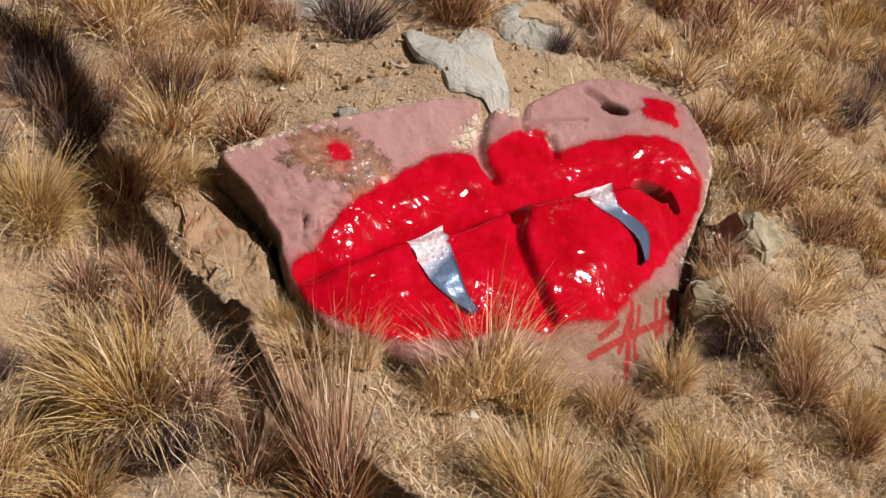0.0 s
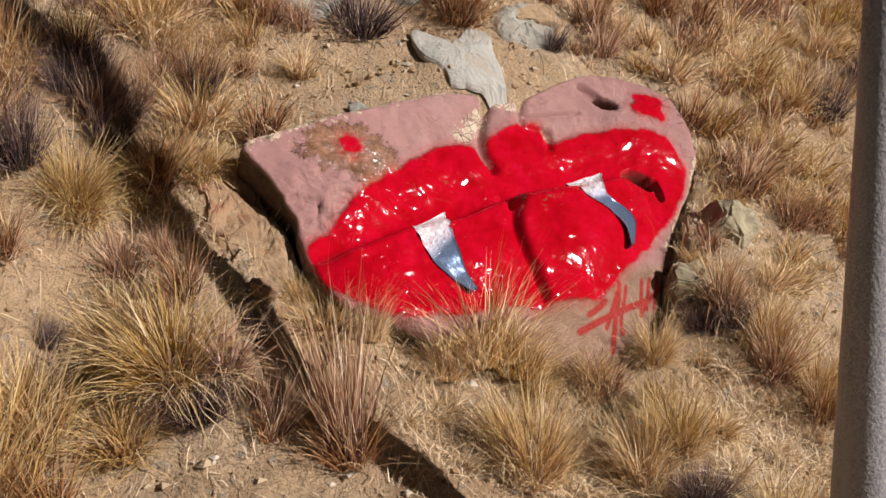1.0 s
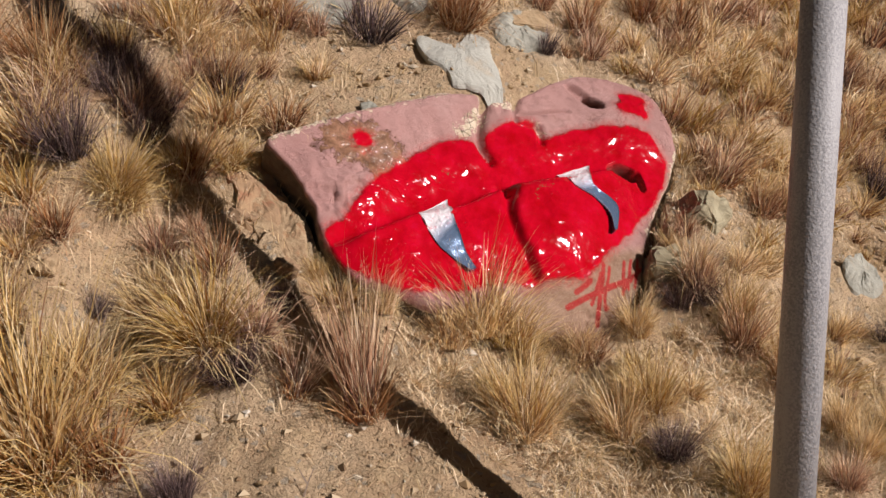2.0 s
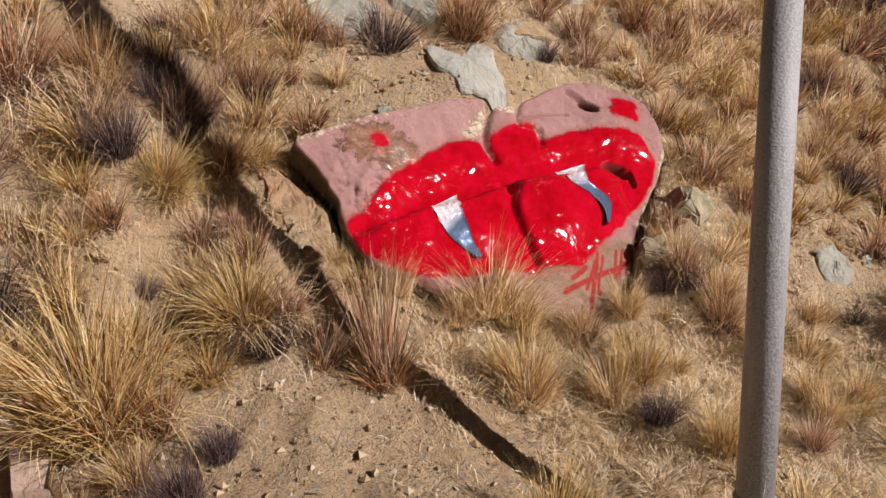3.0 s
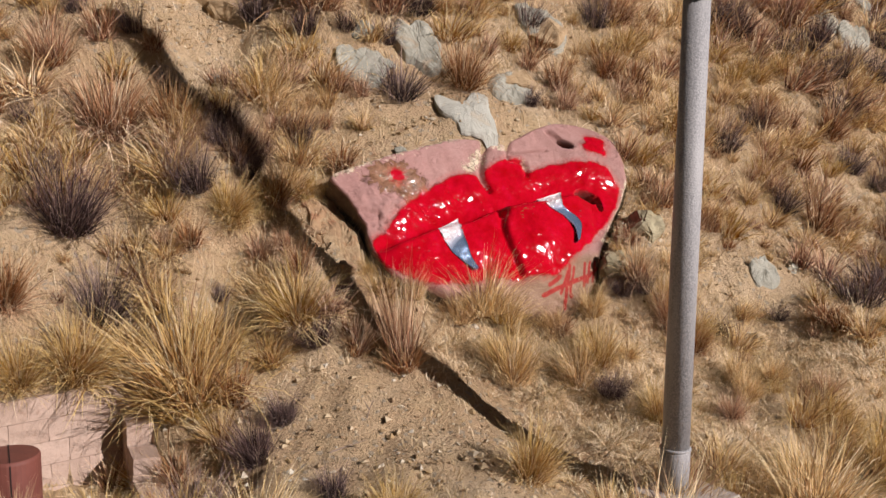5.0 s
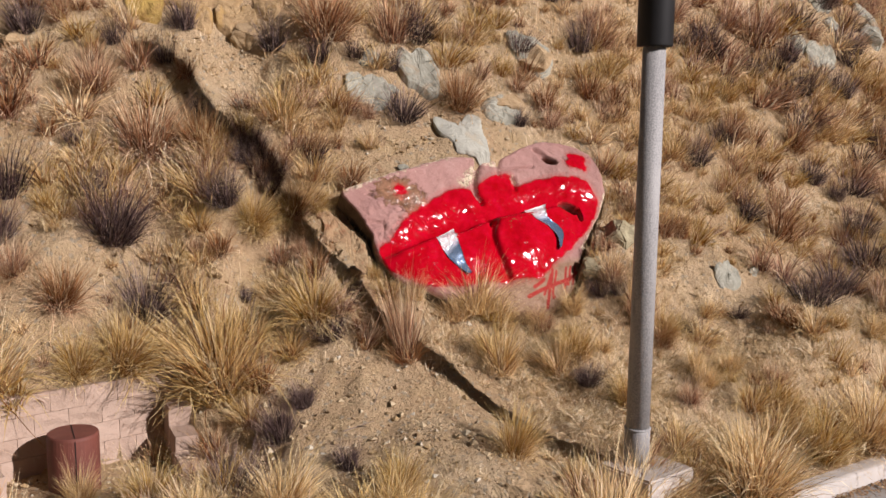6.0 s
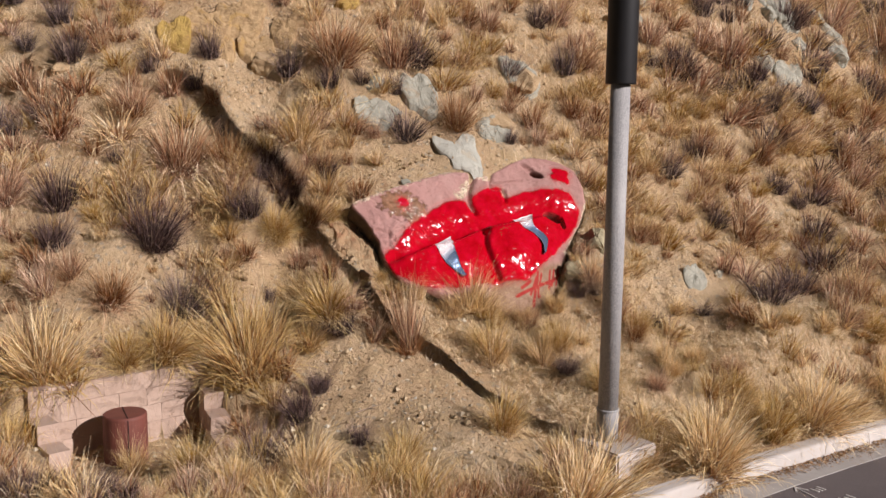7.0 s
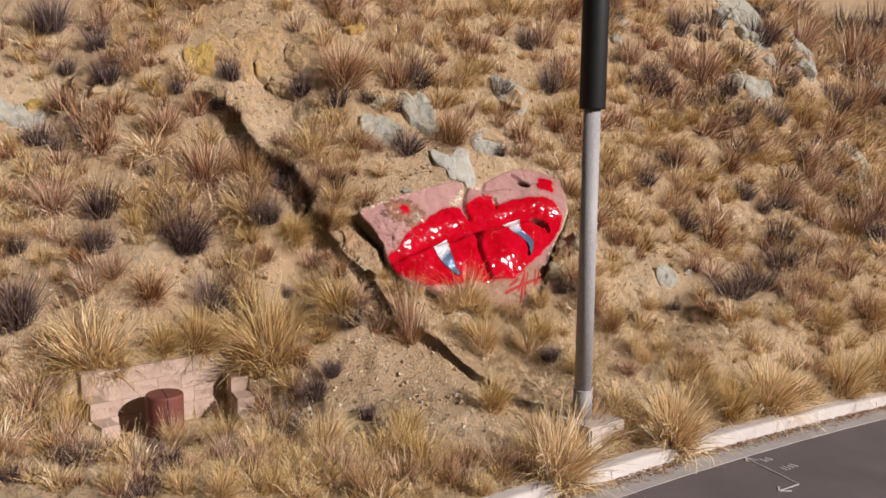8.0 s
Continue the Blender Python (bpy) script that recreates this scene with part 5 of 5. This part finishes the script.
RUSSET_EAST_HIGH = [
    (4.36, 10.87, 0.78, 0.98), (4.81, 10.93, 1.12, 1.08), (4.42, 11.76, 0.68, 0.98), (6.1, 12.02, 0.56, 0.98), (7.85, 12.18, 0.87, 0.98), (8.01, 13.8, 0.62, 0.98),
    (9.02, 13.86, 1.27, 0.98), (8.02, 14.64, 1.13, 0.98), (9.42, 15.16, 1.43, 0.98), (9.96, 15.38, 1.2, 0.98),
]
GOLDEN_WEST = [
    (-3.14, 0.66, 0.33, 0.98), (-2.15, 0.69, 0.49, 0.98), (-2.52, 0.72, 0.4, 0.98), (-1.67, 0.88, 0.4, 0.98), (-1.35, 2.08, 0.66, 0.98), (-2.44, 2.31, 0.46, 1.27),
    (-3.1, 2.56, 0.43, 0.78), (-4.21, 3.25, 0.92, 1.23), (-3.44, 3.51, 0.5, 0.98), (-3.09, 3.78, 0.72, 0.98), (-2.26, 4.03, 1.16, 0.98), (-1.42, 4.52, 0.7, 1.08),
    (-4.13, 4.72, 0.41, 0.98), (-1.85, 4.89, 0.56, 0.98), (-2.07, 5.11, 0.41, 0.98), (-2.12, 5.12, 0.5, 0.98), (-1.53, 5.59, 0.4, 1.18), (-1.9, 6.12, 0.43, 0.98),
    (-4.41, 7, 0.37, 0.98), (-4.97, 7.04, 0.32, 0.98),
]
GOLDEN_MIDDLE_LOW = [
    (0.33, 1.23, 0.31, 0.98), (-0.89, 1.57, 0.39, 0.98), (1.16, 1.83, 1.08, 0.88), (-0.5, 2.18, 0.48, 0.98), (-0.45, 2.47, 0.45, 0.98), (0.53, 3.21, 0.6, 0.78),
    (1.71, 4.18, 0.49, 0.98), (0.48, 4.57, 0.61, 0.98), (1.07, 4.62, 0.63, 0.78), (1.28, 4.71, 0.48, 0.98), (0.33, 4.72, 0.4, 0.98), (-0.42, 4.99, 0.38, 0.78),
    (0.01, 5.06, 0.47, 1.08), (-0.84, 5.12, 0.21, 0.78), (-0.86, 5.13, 0.22, 0.98), (0.22, 5.17, 0.66, 1.23), (0.52, 5.17, 0.27, 1.27), (0.43, 5.2, 0.44, 1.27),
    (0.89, 5.38, 0.27, 1.57), (-0.12, 5.4, 0.37, 0.88), (1.31, 5.51, 0.4, 0.98), (2.03, 5.69, 0.45, 0.98), (1.76, 5.8, 0.45, 0.88), (-1, 6.3, 0.35, 0.98),
]
GOLDEN_MIDDLE_HIGH = [
    (0.61, 7.91, 0.43, 0.98), (-0.21, 7.99, 0.48, 0.98), (-0.51, 8.74, 0.4, 0.98),
]
GOLDEN_EAST_LOW = [
    (2.7, 3.2, 1.2, 0.88), (3.7, 4.3, 0.77, 0.98), (3.47, 4.63, 0.41, 0.98), (2.62, 4.77, 0.41, 0.78), (4.38, 4.79, 0.91, 1.08), (2.59, 5.03, 0.43, 0.69),
    (2.95, 5.07, 0.37, 0.98), (5.08, 5.35, 0.55, 0.98), (2.31, 5.49, 0.45, 1.18), (5.8, 5.85, 1, 0.98), (4.45, 5.97, 0.35, 0.98), (4.9, 6.05, 0.41, 0.98),
    (2.44, 6.4, 0.45, 0.98), (6.68, 6.41, 1, 0.98), (5.73, 6.46, 0.7, 0.98), (6.72, 7.05, 0.8, 0.98), (3.39, 7.59, 0.43, 0.98), (2.9, 7.88, 0.5, 0.98),
    (2.55, 7.89, 0.54, 0.98), (3.46, 8.84, 0.46, 0.98), (3.04, 9.33, 0.47, 0.98), (3.97, 9.4, 0.54, 0.98), (4.42, 9.87, 0.56, 0.98), (5.85, 10.2, 0.71, 0.98),
]
GOLDEN_EAST_HIGH = [
    (7.98, 11.53, 0.71, 0.98), (7.27, 12.09, 0.79, 0.98),
]
TALL_MIDDLE = [
    (-0.48, 4.34, 0.99, 0.98),
]
rng_plant = random.Random(77)
for kind, rows in [
        ("grey", GREY_WEST_LOW + GREY_WEST_HIGH + GREY_MIDDLE + GREY_EAST_LOW + GREY_EAST_HIGH),
        ("russet", RUSSET_WEST + RUSSET_MIDDLE + RUSSET_EAST_LOW + RUSSET_EAST_HIGH),
        ("golden", GOLDEN_WEST + GOLDEN_MIDDLE_LOW + GOLDEN_MIDDLE_HIGH + GOLDEN_EAST_LOW + GOLDEN_EAST_HIGH), ("tall", TALL_MIDDLE)]:
    for x, y, h, wide in rows:
        near = kind != "tall" and (math.hypot(x, y + 1.0) < 7.0 or (h > 0.62 and y < 7.5))
        plant("fine " + kind if near else kind, x, y, h, rng_plant, wide)

for kind, p, q, h in [("golden", -0.30, 0.30, 0.55), ("golden", -0.22, 0.75, 0.45), ("russet", -0.45, 0.60, 0.5), ("golden", BAY_W + 0.25, 0.2, 0.5)]:
    at = bay_point(p, q, 0)
    plant(kind, at.x, at.y, h, rng_plant, 1.0)

# dead tufts standing in the pole's shade, several added to deepen the shadow's dark mass
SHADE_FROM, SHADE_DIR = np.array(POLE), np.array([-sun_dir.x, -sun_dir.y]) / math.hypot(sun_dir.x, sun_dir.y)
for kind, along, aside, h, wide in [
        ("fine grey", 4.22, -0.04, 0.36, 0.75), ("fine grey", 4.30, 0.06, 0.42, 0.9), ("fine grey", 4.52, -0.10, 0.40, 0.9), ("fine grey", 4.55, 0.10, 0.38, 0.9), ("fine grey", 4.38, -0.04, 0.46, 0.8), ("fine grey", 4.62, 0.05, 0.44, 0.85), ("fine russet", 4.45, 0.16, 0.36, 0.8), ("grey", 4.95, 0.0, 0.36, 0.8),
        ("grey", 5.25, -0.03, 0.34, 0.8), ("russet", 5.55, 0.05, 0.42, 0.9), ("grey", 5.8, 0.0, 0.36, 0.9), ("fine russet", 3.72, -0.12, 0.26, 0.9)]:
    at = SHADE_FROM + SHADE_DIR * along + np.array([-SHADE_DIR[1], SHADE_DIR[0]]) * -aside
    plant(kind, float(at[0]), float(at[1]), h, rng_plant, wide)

# bare soil: x, y, radius
BARE_GROUND = [
    (-0.55, 6.45, 0.8), (-0.95, 3.15, 1.2), (0.4, 2.75, 0.6), (0.35, 3.4, 0.8), (-1.12, 5.15, 0.36), (-0.85, 4.75, 0.28), (-1.35, 5.5, 0.22), (-2.4, 7.4, 0.45),
    (-3.1, 7.3, 0.9), (-2.9, 6.3, 0.35), (-3.1, 2.6, 0.95), (0.1, 6.75, 0.55), (0.55, 6.85, 0.45), (1.3, 5.45, 0.22), (6.04, 13.0, 0.9), (7.7, 13.4, 0.5),
    (-1.6, 7.9, 0.35), (-6.2, 5.95, 0.4), (0.9, 4.9, 0.3), (1.95, 6.25, 0.28),
]
BARE_ROCK = [
    (3.1, 5.93, 0.22), (-2.4, 4.58, 0.2), (0.84, 4.5, 0.15), (3.35, 6.6, 0.3),
    (1.57, 5.75, 0.15), (-1.04, 6.78, 0.35), (-0.44, 7.3, 0.4), (0.6, 7.3, 0.3), (-2.4, 6.65, 0.25), (6.22, 13.61, 0.56), (7.88, 14.21, 0.32), (6.68, 13.22, 0.32),
    (6.21, 11.74, 0.41), (10.52, 16.80, 0.18), (8.84, 15.04, 0.18), (5.64, 11.55, 0.23), (9.78, 14.39, 0.23), (8.39, 12.00, 0.25), (0.3, 4.05, 0.4),
]
BARE = BARE_GROUND + BARE_ROCK
# fallen straw with few tufts: x, y, radius
STRAWY = [(1.1, 4.2, 0.75), (0.55, 4.15, 0.5), (2.3, 4.5, 0.7), (1.9, 5.1, 0.45), (3.4, 5.4, 0.6), (4.6, 6.3, 0.6), (0.1, 4.65, 0.5), (0.9, 4.75, 0.4), (0.95, 3.8, 0.6), (1.6, 4.1, 0.5)]


def free_spot(x, y, gap):
    if kerb_w(x, y) < 0.45 or any(math.hypot(x - a, y - b) < r for a, b, r in BARE + STRAWY):
        return False
    if any(math.hypot(x - a, y - b) < gap + 0.25 * h for a, b, h in PLACED):
        return False
    along = (np.array([x, y]) - SHADE_FROM) @ SHADE_DIR
    if 0.3 < along < 3.6 and abs((np.array([x, y]) - SHADE_FROM) @ np.array([-SHADE_DIR[1], SHADE_DIR[0]])) < 0.18:
        return False
    p = np.array([x, y, float(land_z(x, y))]) - RC
    return not (inside(np.array([[p @ RS, p @ RT]]), OUTLINE * 1.04)[0] and abs(p @ RN) < 0.8)


for n in range(110):
    x, y = rng_plant.uniform(-5.6, 0.4), rng_plant.uniform(0.5, 2.15)
    if free_spot(x, y, 0.02):
        kind = "slight golden" if x > -2.3 else rng_plant.choice(("slight golden", "slight russet", "slight russet", "slight grey"))
        plant(kind, x, y, rng_plant.uniform(0.2, 0.36), rng_plant, 1.5)
for x0, y0, r in STRAWY:
    for _ in range(int(26 * r)):
        a, d = rng_plant.uniform(0, 6.28), r * math.sqrt(rng_plant.random())
        x, y = x0 + d * math.cos(a), y0 + d * math.sin(a)
        if kerb_w(x, y) > 0.6 and abs((np.array([x, y]) - SHADE_FROM) @ np.array([-SHADE_DIR[1], SHADE_DIR[0]])) > 0.22:
            plant("flattened golden", x, y, rng_plant.uniform(0.10, 0.17), rng_plant, rng_plant.uniform(1.9, 2.8))
CARPET = {"slight golden": [], "slight russet": [], "slight grey": []}
tries = 0
while len(PLACED) < 1820 and tries < 60000:
    tries += 1
    x, y = rng_plant.uniform(-7.5, 11.5), rng_plant.uniform(1.2, 17.0)
    if y > 9.9 + (0.78 if x > 0 else 0.42) * x or abs(x + 0.1) > 0.5 * (y + 8.2):
        continue
    crowd = float(fbm(np.array([x]), np.array([y]), 0.8, 201, 3)[0])
    if rng_plant.random() > 0.85 + 0.6 * crowd or not free_spot(x, y, -0.02 if crowd > 0.0 else 0.06):
        continue
    east = x > 3.0 and y > 9.3
    r = rng_plant.random() + (0.10 if east else -0.08)
    kind = "slight golden" if r < 0.54 else "slight russet" if r < 0.92 else "slight grey"
    size = (0.25 if hill_z(x, y) > 2.6 else 0.18) + 0.36 * rng_plant.random() ** 1.6
    size, wide = size * (1.15 if east else 1.0), rng_plant.uniform(0.8, 1.4) * (1.15 if east else 1.0)
    if -2.8 < x < 3.4 and y < 6.4:
        plant(kind.replace("slight ", ""), x, y, size, rng_plant, wide)
    else:
        CARPET[kind].append((x, y, size, wide))
        PLACED.append((x, y, size))


def build_carpet():
    """The lesser tufts of the farther slope, which nobody could count, as one object."""
    rng = np.random.RandomState(23)
    verts, faces, slots, high, tone, at = [], [], [], [], [], 0
    for slot, (kind, rows) in enumerate(CARPET.items()):
        shapes = []
        for model in KINDS[kind][0]:
            meshes = [model.data] + [c.data for c in model.children]
            v, f, h, n = [], [], [], 0
            for me in meshes:
                co, hv = np.empty(len(me.vertices) * 3), np.empty(len(me.vertices))
                me.vertices.foreach_get("co", co)
                me.attributes["h"].data.foreach_get("value", hv)
                v.append(co.reshape(-1, 3))
                f += [tuple(i + n for i in p.vertices) for p in me.polygons]
                h.append(hv)
                n += len(hv)
            shapes.append((np.concatenate(v), f, np.concatenate(h)))
        for x, y, size, wide in rows:
            v, f, h = shapes[rng.randint(len(shapes))]
            a, lean = rng.uniform(0, 2 * math.pi), rng.normal(0, 0.10, 2)
            n = hill_normal(x, y)
            c, d = math.cos(a) * size * wide, math.sin(a) * size * wide
            z = v[:, 2] * size
            p = np.stack([x + v[:, 0] * c - v[:, 1] * d + z * (n.x * 0.4 + lean[0]), y + v[:, 0] * d + v[:, 1] * c + z * (n.y * 0.4 + lean[1]), z], 1)
            p[:, 2] += float(land_z(x, y)) - 0.4 * (n.x * (p[:, 0] - x) + n.y * (p[:, 1] - y))
            verts.append(p)
            faces += [tuple(i + at for i in q) for q in f]
            slots += [slot] * len(f)
            high.append(h)
            tone.append(np.full(len(h), rng.uniform(0, 1)))
            at += len(h)
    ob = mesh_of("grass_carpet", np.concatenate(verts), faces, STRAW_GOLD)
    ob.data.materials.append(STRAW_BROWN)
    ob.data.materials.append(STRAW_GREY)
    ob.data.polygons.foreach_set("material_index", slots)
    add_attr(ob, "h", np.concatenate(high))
    add_attr(ob, "tone", np.concatenate(tone))
    tagged(ob, "dense cover of small dry grass tufts over the slope", "grass", kind="stuff")


build_carpet()


# ---- ground cover of straw, pebbles and sprouts ----
def scatter(n, seed, keep):
    rng = np.random.RandomState(seed)
    x, y = rng.uniform(-8, 12, n * 5), rng.uniform(0.5, 17, n * 5)
    ok = (kerb_w(x, y) > 0.22) & (np.abs(x + 0.1) < 0.49 * (y + 8.2)) & (y < 10.0 + 0.78 * np.clip(x, 0, 99) + 0.42 * np.clip(x, -99, 0))
    z = land_z(x, y)
    p = np.stack([x, y, z], 1) - RC
    ok &= ~(inside(np.stack([p @ RS, p @ RT], 1), OUTLINE) & (np.abs(p @ RN) < 0.8))
    bay_p, bay_q = (np.stack([x, y], 1) - BAY_A) @ BAY_DIR, (np.stack([x, y], 1) - BAY_A) @ BAY_OUT
    ok &= ~((bay_p > -0.25) & (bay_p < BAY_W + 0.25) & (bay_q > -0.25) & (bay_q < 0.1))
    ok &= rng.uniform(0, 1, n * 5) < keep(x, y)
    x, y, z = x[ok][:n], y[ok][:n], z[ok][:n]
    return rng, x, y, z


def bareness(x, y):
    b = np.zeros(np.shape(x))
    for a, c, r in BARE:
        b = np.maximum(b, np.exp(-(((x - a) ** 2 + (y - c) ** 2) / (r * r)) ** 2))
    return b


def build_litter():
    strawy = lambda x, y: sum(np.exp(-((x - a) ** 2 + (y - c) ** 2) / (r * r)) for a, c, r in STRAWY)
    mat_zone = lambda x, y: np.clip(0.22 + 1.1 * strawy(x, y) + 0.45 * fbm(x, y, 0.7, 131, 3), 0.04, 1.2) * (1 - 0.9 * bareness(x, y))
    rng, x, y, z = scatter(100000, 7, mat_zone)
    n = len(x)
    a, ln, w = rng.uniform(0, 2 * math.pi, n), rng.uniform(0.03, 0.14, n), rng.uniform(0.0010, 0.0025, n) * (1 + 0.12 * np.clip(y - 4, 0, 9))
    e = np.stack([x + np.cos(a) * ln, y + np.sin(a) * ln], 1)
    ez = land_z(e[:, 0], e[:, 1]) + rng.uniform(0.004, 0.05, n)
    p0, p2 = np.stack([x, y, z + 0.006], 1), np.column_stack([e, ez])
    p1 = (p0 + p2) / 2 + np.stack([rng.normal(0, 0.012, n), rng.normal(0, 0.012, n), rng.uniform(0.0, 0.03, n)], 1)
    side = np.stack([-np.sin(a), np.cos(a), rng.normal(0, 0.5, n)], 1) * w[:, None]
    v = np.stack([p0 - side, p0 + side, p1 - side, p1 + side, p2], 1).reshape(-1, 3)
    o = (np.arange(n) * 5)[:, None]
    faces = (o + np.array([0, 1, 3, 2])).tolist() + (o + np.array([2, 3, 4])).tolist()
    ob = mesh_of("straw_litter", v, faces, LITTER)
    add_attr(ob, "h", np.tile([0, 0, 0.5, 0.5, 1.0], n))
    tagged(ob, "fallen straw strewn over the dry soil", "straw", kind="stuff")


def build_pebbles():
    rng, x, y, z = scatter(17000, 8, lambda x, y: 0.3 + 0.7 * bareness(x, y))
    n = len(x)
    unit = np.array([(1, 0, 0), (-1, 0, 0), (0, 1, 0), (0, -1, 0), (0, 0, 1), (0, 0, -1)], float)
    size = 0.006 + 0.036 * rng.uniform(0, 1, n) ** 5
    clods = (rng.uniform(0, 1, n) < 0.05) & (bareness(x, y) > 0.35)
    size = np.where(clods, rng.uniform(0.012, 0.026, n), size)
    v = unit[None] * rng.uniform(0.6, 1.2, (n, 6, 1)) + rng.normal(0, 0.22, (n, 6, 3))
    v = v * size[:, None, None] * np.array([1, 1, 0.7]) + np.stack([x, y, z + size * 0.25], 1)[:, None]
    tri = np.array([(0, 2, 4), (2, 1, 4), (1, 3, 4), (3, 0, 4), (2, 0, 5), (1, 2, 5), (3, 1, 5), (0, 3, 5)])
    faces = ((np.arange(n) * 6)[:, None, None] + tri).reshape(-1, 3).tolist()
    m = Mat("pebbles")
    isl = m.node("ShaderNodeNewGeometry").outputs["Random Per Island"]
    mat = m.done(m.ramp(isl, [(0.0, (0.16, 0.10, 0.055)), (0.4, (0.36, 0.25, 0.13)), (0.75, (0.46, 0.36, 0.23)), (1.0, (0.52, 0.47, 0.38))]), 0.9, m.bump(m.noise(90, 3), 0.4, 0.004), spec=0.2)
    ob = mesh_of("pebbles", v.reshape(-1, 3), faces, mat)
    tagged(ob, "loose pebbles and crumbs of soil", "pebbles", kind="stuff")


def build_sprouts():
    zone = lambda x, y: np.clip(0.55 + 0.8 * fbm(x, y, 0.9, 151, 3), 0.08, 1) * (1 - 0.75 * bareness(x, y))
    rng, x, y, z = scatter(9000, 9, zone)
    vs, fs, hs, at = [], [], [], 0
    for k in range(len(x)):
        v, f, h = blades(rng, int(rng.randint(5, 12)), 0.06 + 0.20 * rng.uniform() ** 1.7, 0.05, 1.1, 0.0055 + 0.0012 * max(0.0, y[k] - 4), 0.9, 2)
        vs.append(v + (x[k], y[k], z[k]))
        fs += [tuple(i + at for i in q) for q in f]
        hs.append(h)
        at += len(v)
    ob = mesh_of("dry_grass", np.concatenate(vs), fs, LITTER)
    add_attr(ob, "h", np.concatenate(hs))
    tagged(ob, "short dry grass sprouting between the tufts", "grass", kind="stuff")


def twig(x, y, points, radius, label):
    """A dry branching twig on the ground: points as offsets along the ground and up."""
    bm = bmesh.new()
    for line in points:
        rings = []
        for k, (a, b, c) in enumerate(line):
            r = radius * (1 - 0.75 * k / (len(line) - 1))
            z = float(land_z(x + a, y + b)) + c
            rings.append([bm.verts.new((x + a + r * math.cos(q), y + b + r * 0.4 * math.sin(q), z + r * math.sin(q))) for q in (0, 1.57, 3.14, 4.71)])
        for p, q in zip(rings, rings[1:]):
            for k in range(4):
                bm.faces.new((p[k], p[(k + 1) % 4], q[(k + 1) % 4], q[k]))
    tagged(part("twig", bm, TWIG), label, "twig", "dry twigs")


twig(-0.75, 3.75, [[(0, 0, 0.0), (0.02, 0.01, 0.07), (0.05, 0.02, 0.15)], [(0.02, 0.01, 0.07), (-0.03, 0.02, 0.13)]], 0.007, "pale forked twig stuck in the soil")
twig(-1.0, 3.35, [[(0, 0, 0.02), (0.12, 0.05, 0.03), (0.26, 0.12, 0.05)], [(0.12, 0.05, 0.03), (0.2, 0.0, 0.07)]], 0.008, "fallen bleached twig on bare soil")
twig(5.75, 5.65, [[(0, 0, -0.03), (0.01, 0.0, 0.3), (0.03, 0.01, 0.62)]], 0.010, "thin upright dead stalk")
twig(-2.05, 4.45, [[(0, 0, -0.02), (0.02, 0.0, 0.2), (-0.02, 0.01, 0.42)], [(0.02, 0, 0.2), (0.06, 0.02, 0.34)]], 0.009, "thin upright dead stalk")
twig(-1.45, 5.95, [[(0, 0, 0.02), (0.14, 0.05, 0.05), (0.30, 0.04, 0.03)], [(0.14, 0.05, 0.05), (0.2, 0.12, 0.09)]], 0.010, "grey root lying beside the boulder")


def build_gutter_debris():
    rng = np.random.RandomState(19)
    n = 5200
    u = rng.uniform(0.2, 12.0, n)
    w = -np.abs(rng.normal(0, 0.075, n)) * (0.6 + 0.8 * np.clip(fbm(u, u * 0, 0.9, 171, 2) + 0.5, 0, 1.5)) - 0.005
    off = kerb_bend(u)
    x, y = KD[0] * u + KN[0] * (w + off), KD[1] * u + KN[1] * (w + off)
    z = road_z(x, y) + 0.002 + rng.uniform(0, 0.018, n)
    a, ln = rng.uniform(0, 2 * math.pi, n), rng.uniform(0.008, 0.032, n)
    d = np.stack([np.cos(a), np.sin(a), rng.normal(0, 0.2, n)], 1) * ln[:, None]
    s = np.stack([-np.sin(a), np.cos(a), rng.normal(0, 0.4, n)], 1) * rng.uniform(0.003, 0.010, n)[:, None]
    p = np.stack([x, y, z], 1)
    v = np.stack([p - d, p - s, p + d, p + s], 1).reshape(-1, 3)
    m = Mat("leaf_debris")
    isl = m.node("ShaderNodeNewGeometry").outputs["Random Per Island"]
    mat = m.done(m.ramp(isl, [(0.0, (0.13, 0.065, 0.03)), (0.5, (0.28, 0.15, 0.065)), (1.0, (0.46, 0.31, 0.16))]), 0.9)
    ob = mesh_of("gutter_debris", v, ((np.arange(n) * 4)[:, None] + np.arange(4)).tolist(), mat)
    tagged(ob, "brown dead leaves and dirt along the kerb foot", "debris", kind="stuff")


build_gutter_debris()
build_litter()
build_pebbles()
build_sprouts()
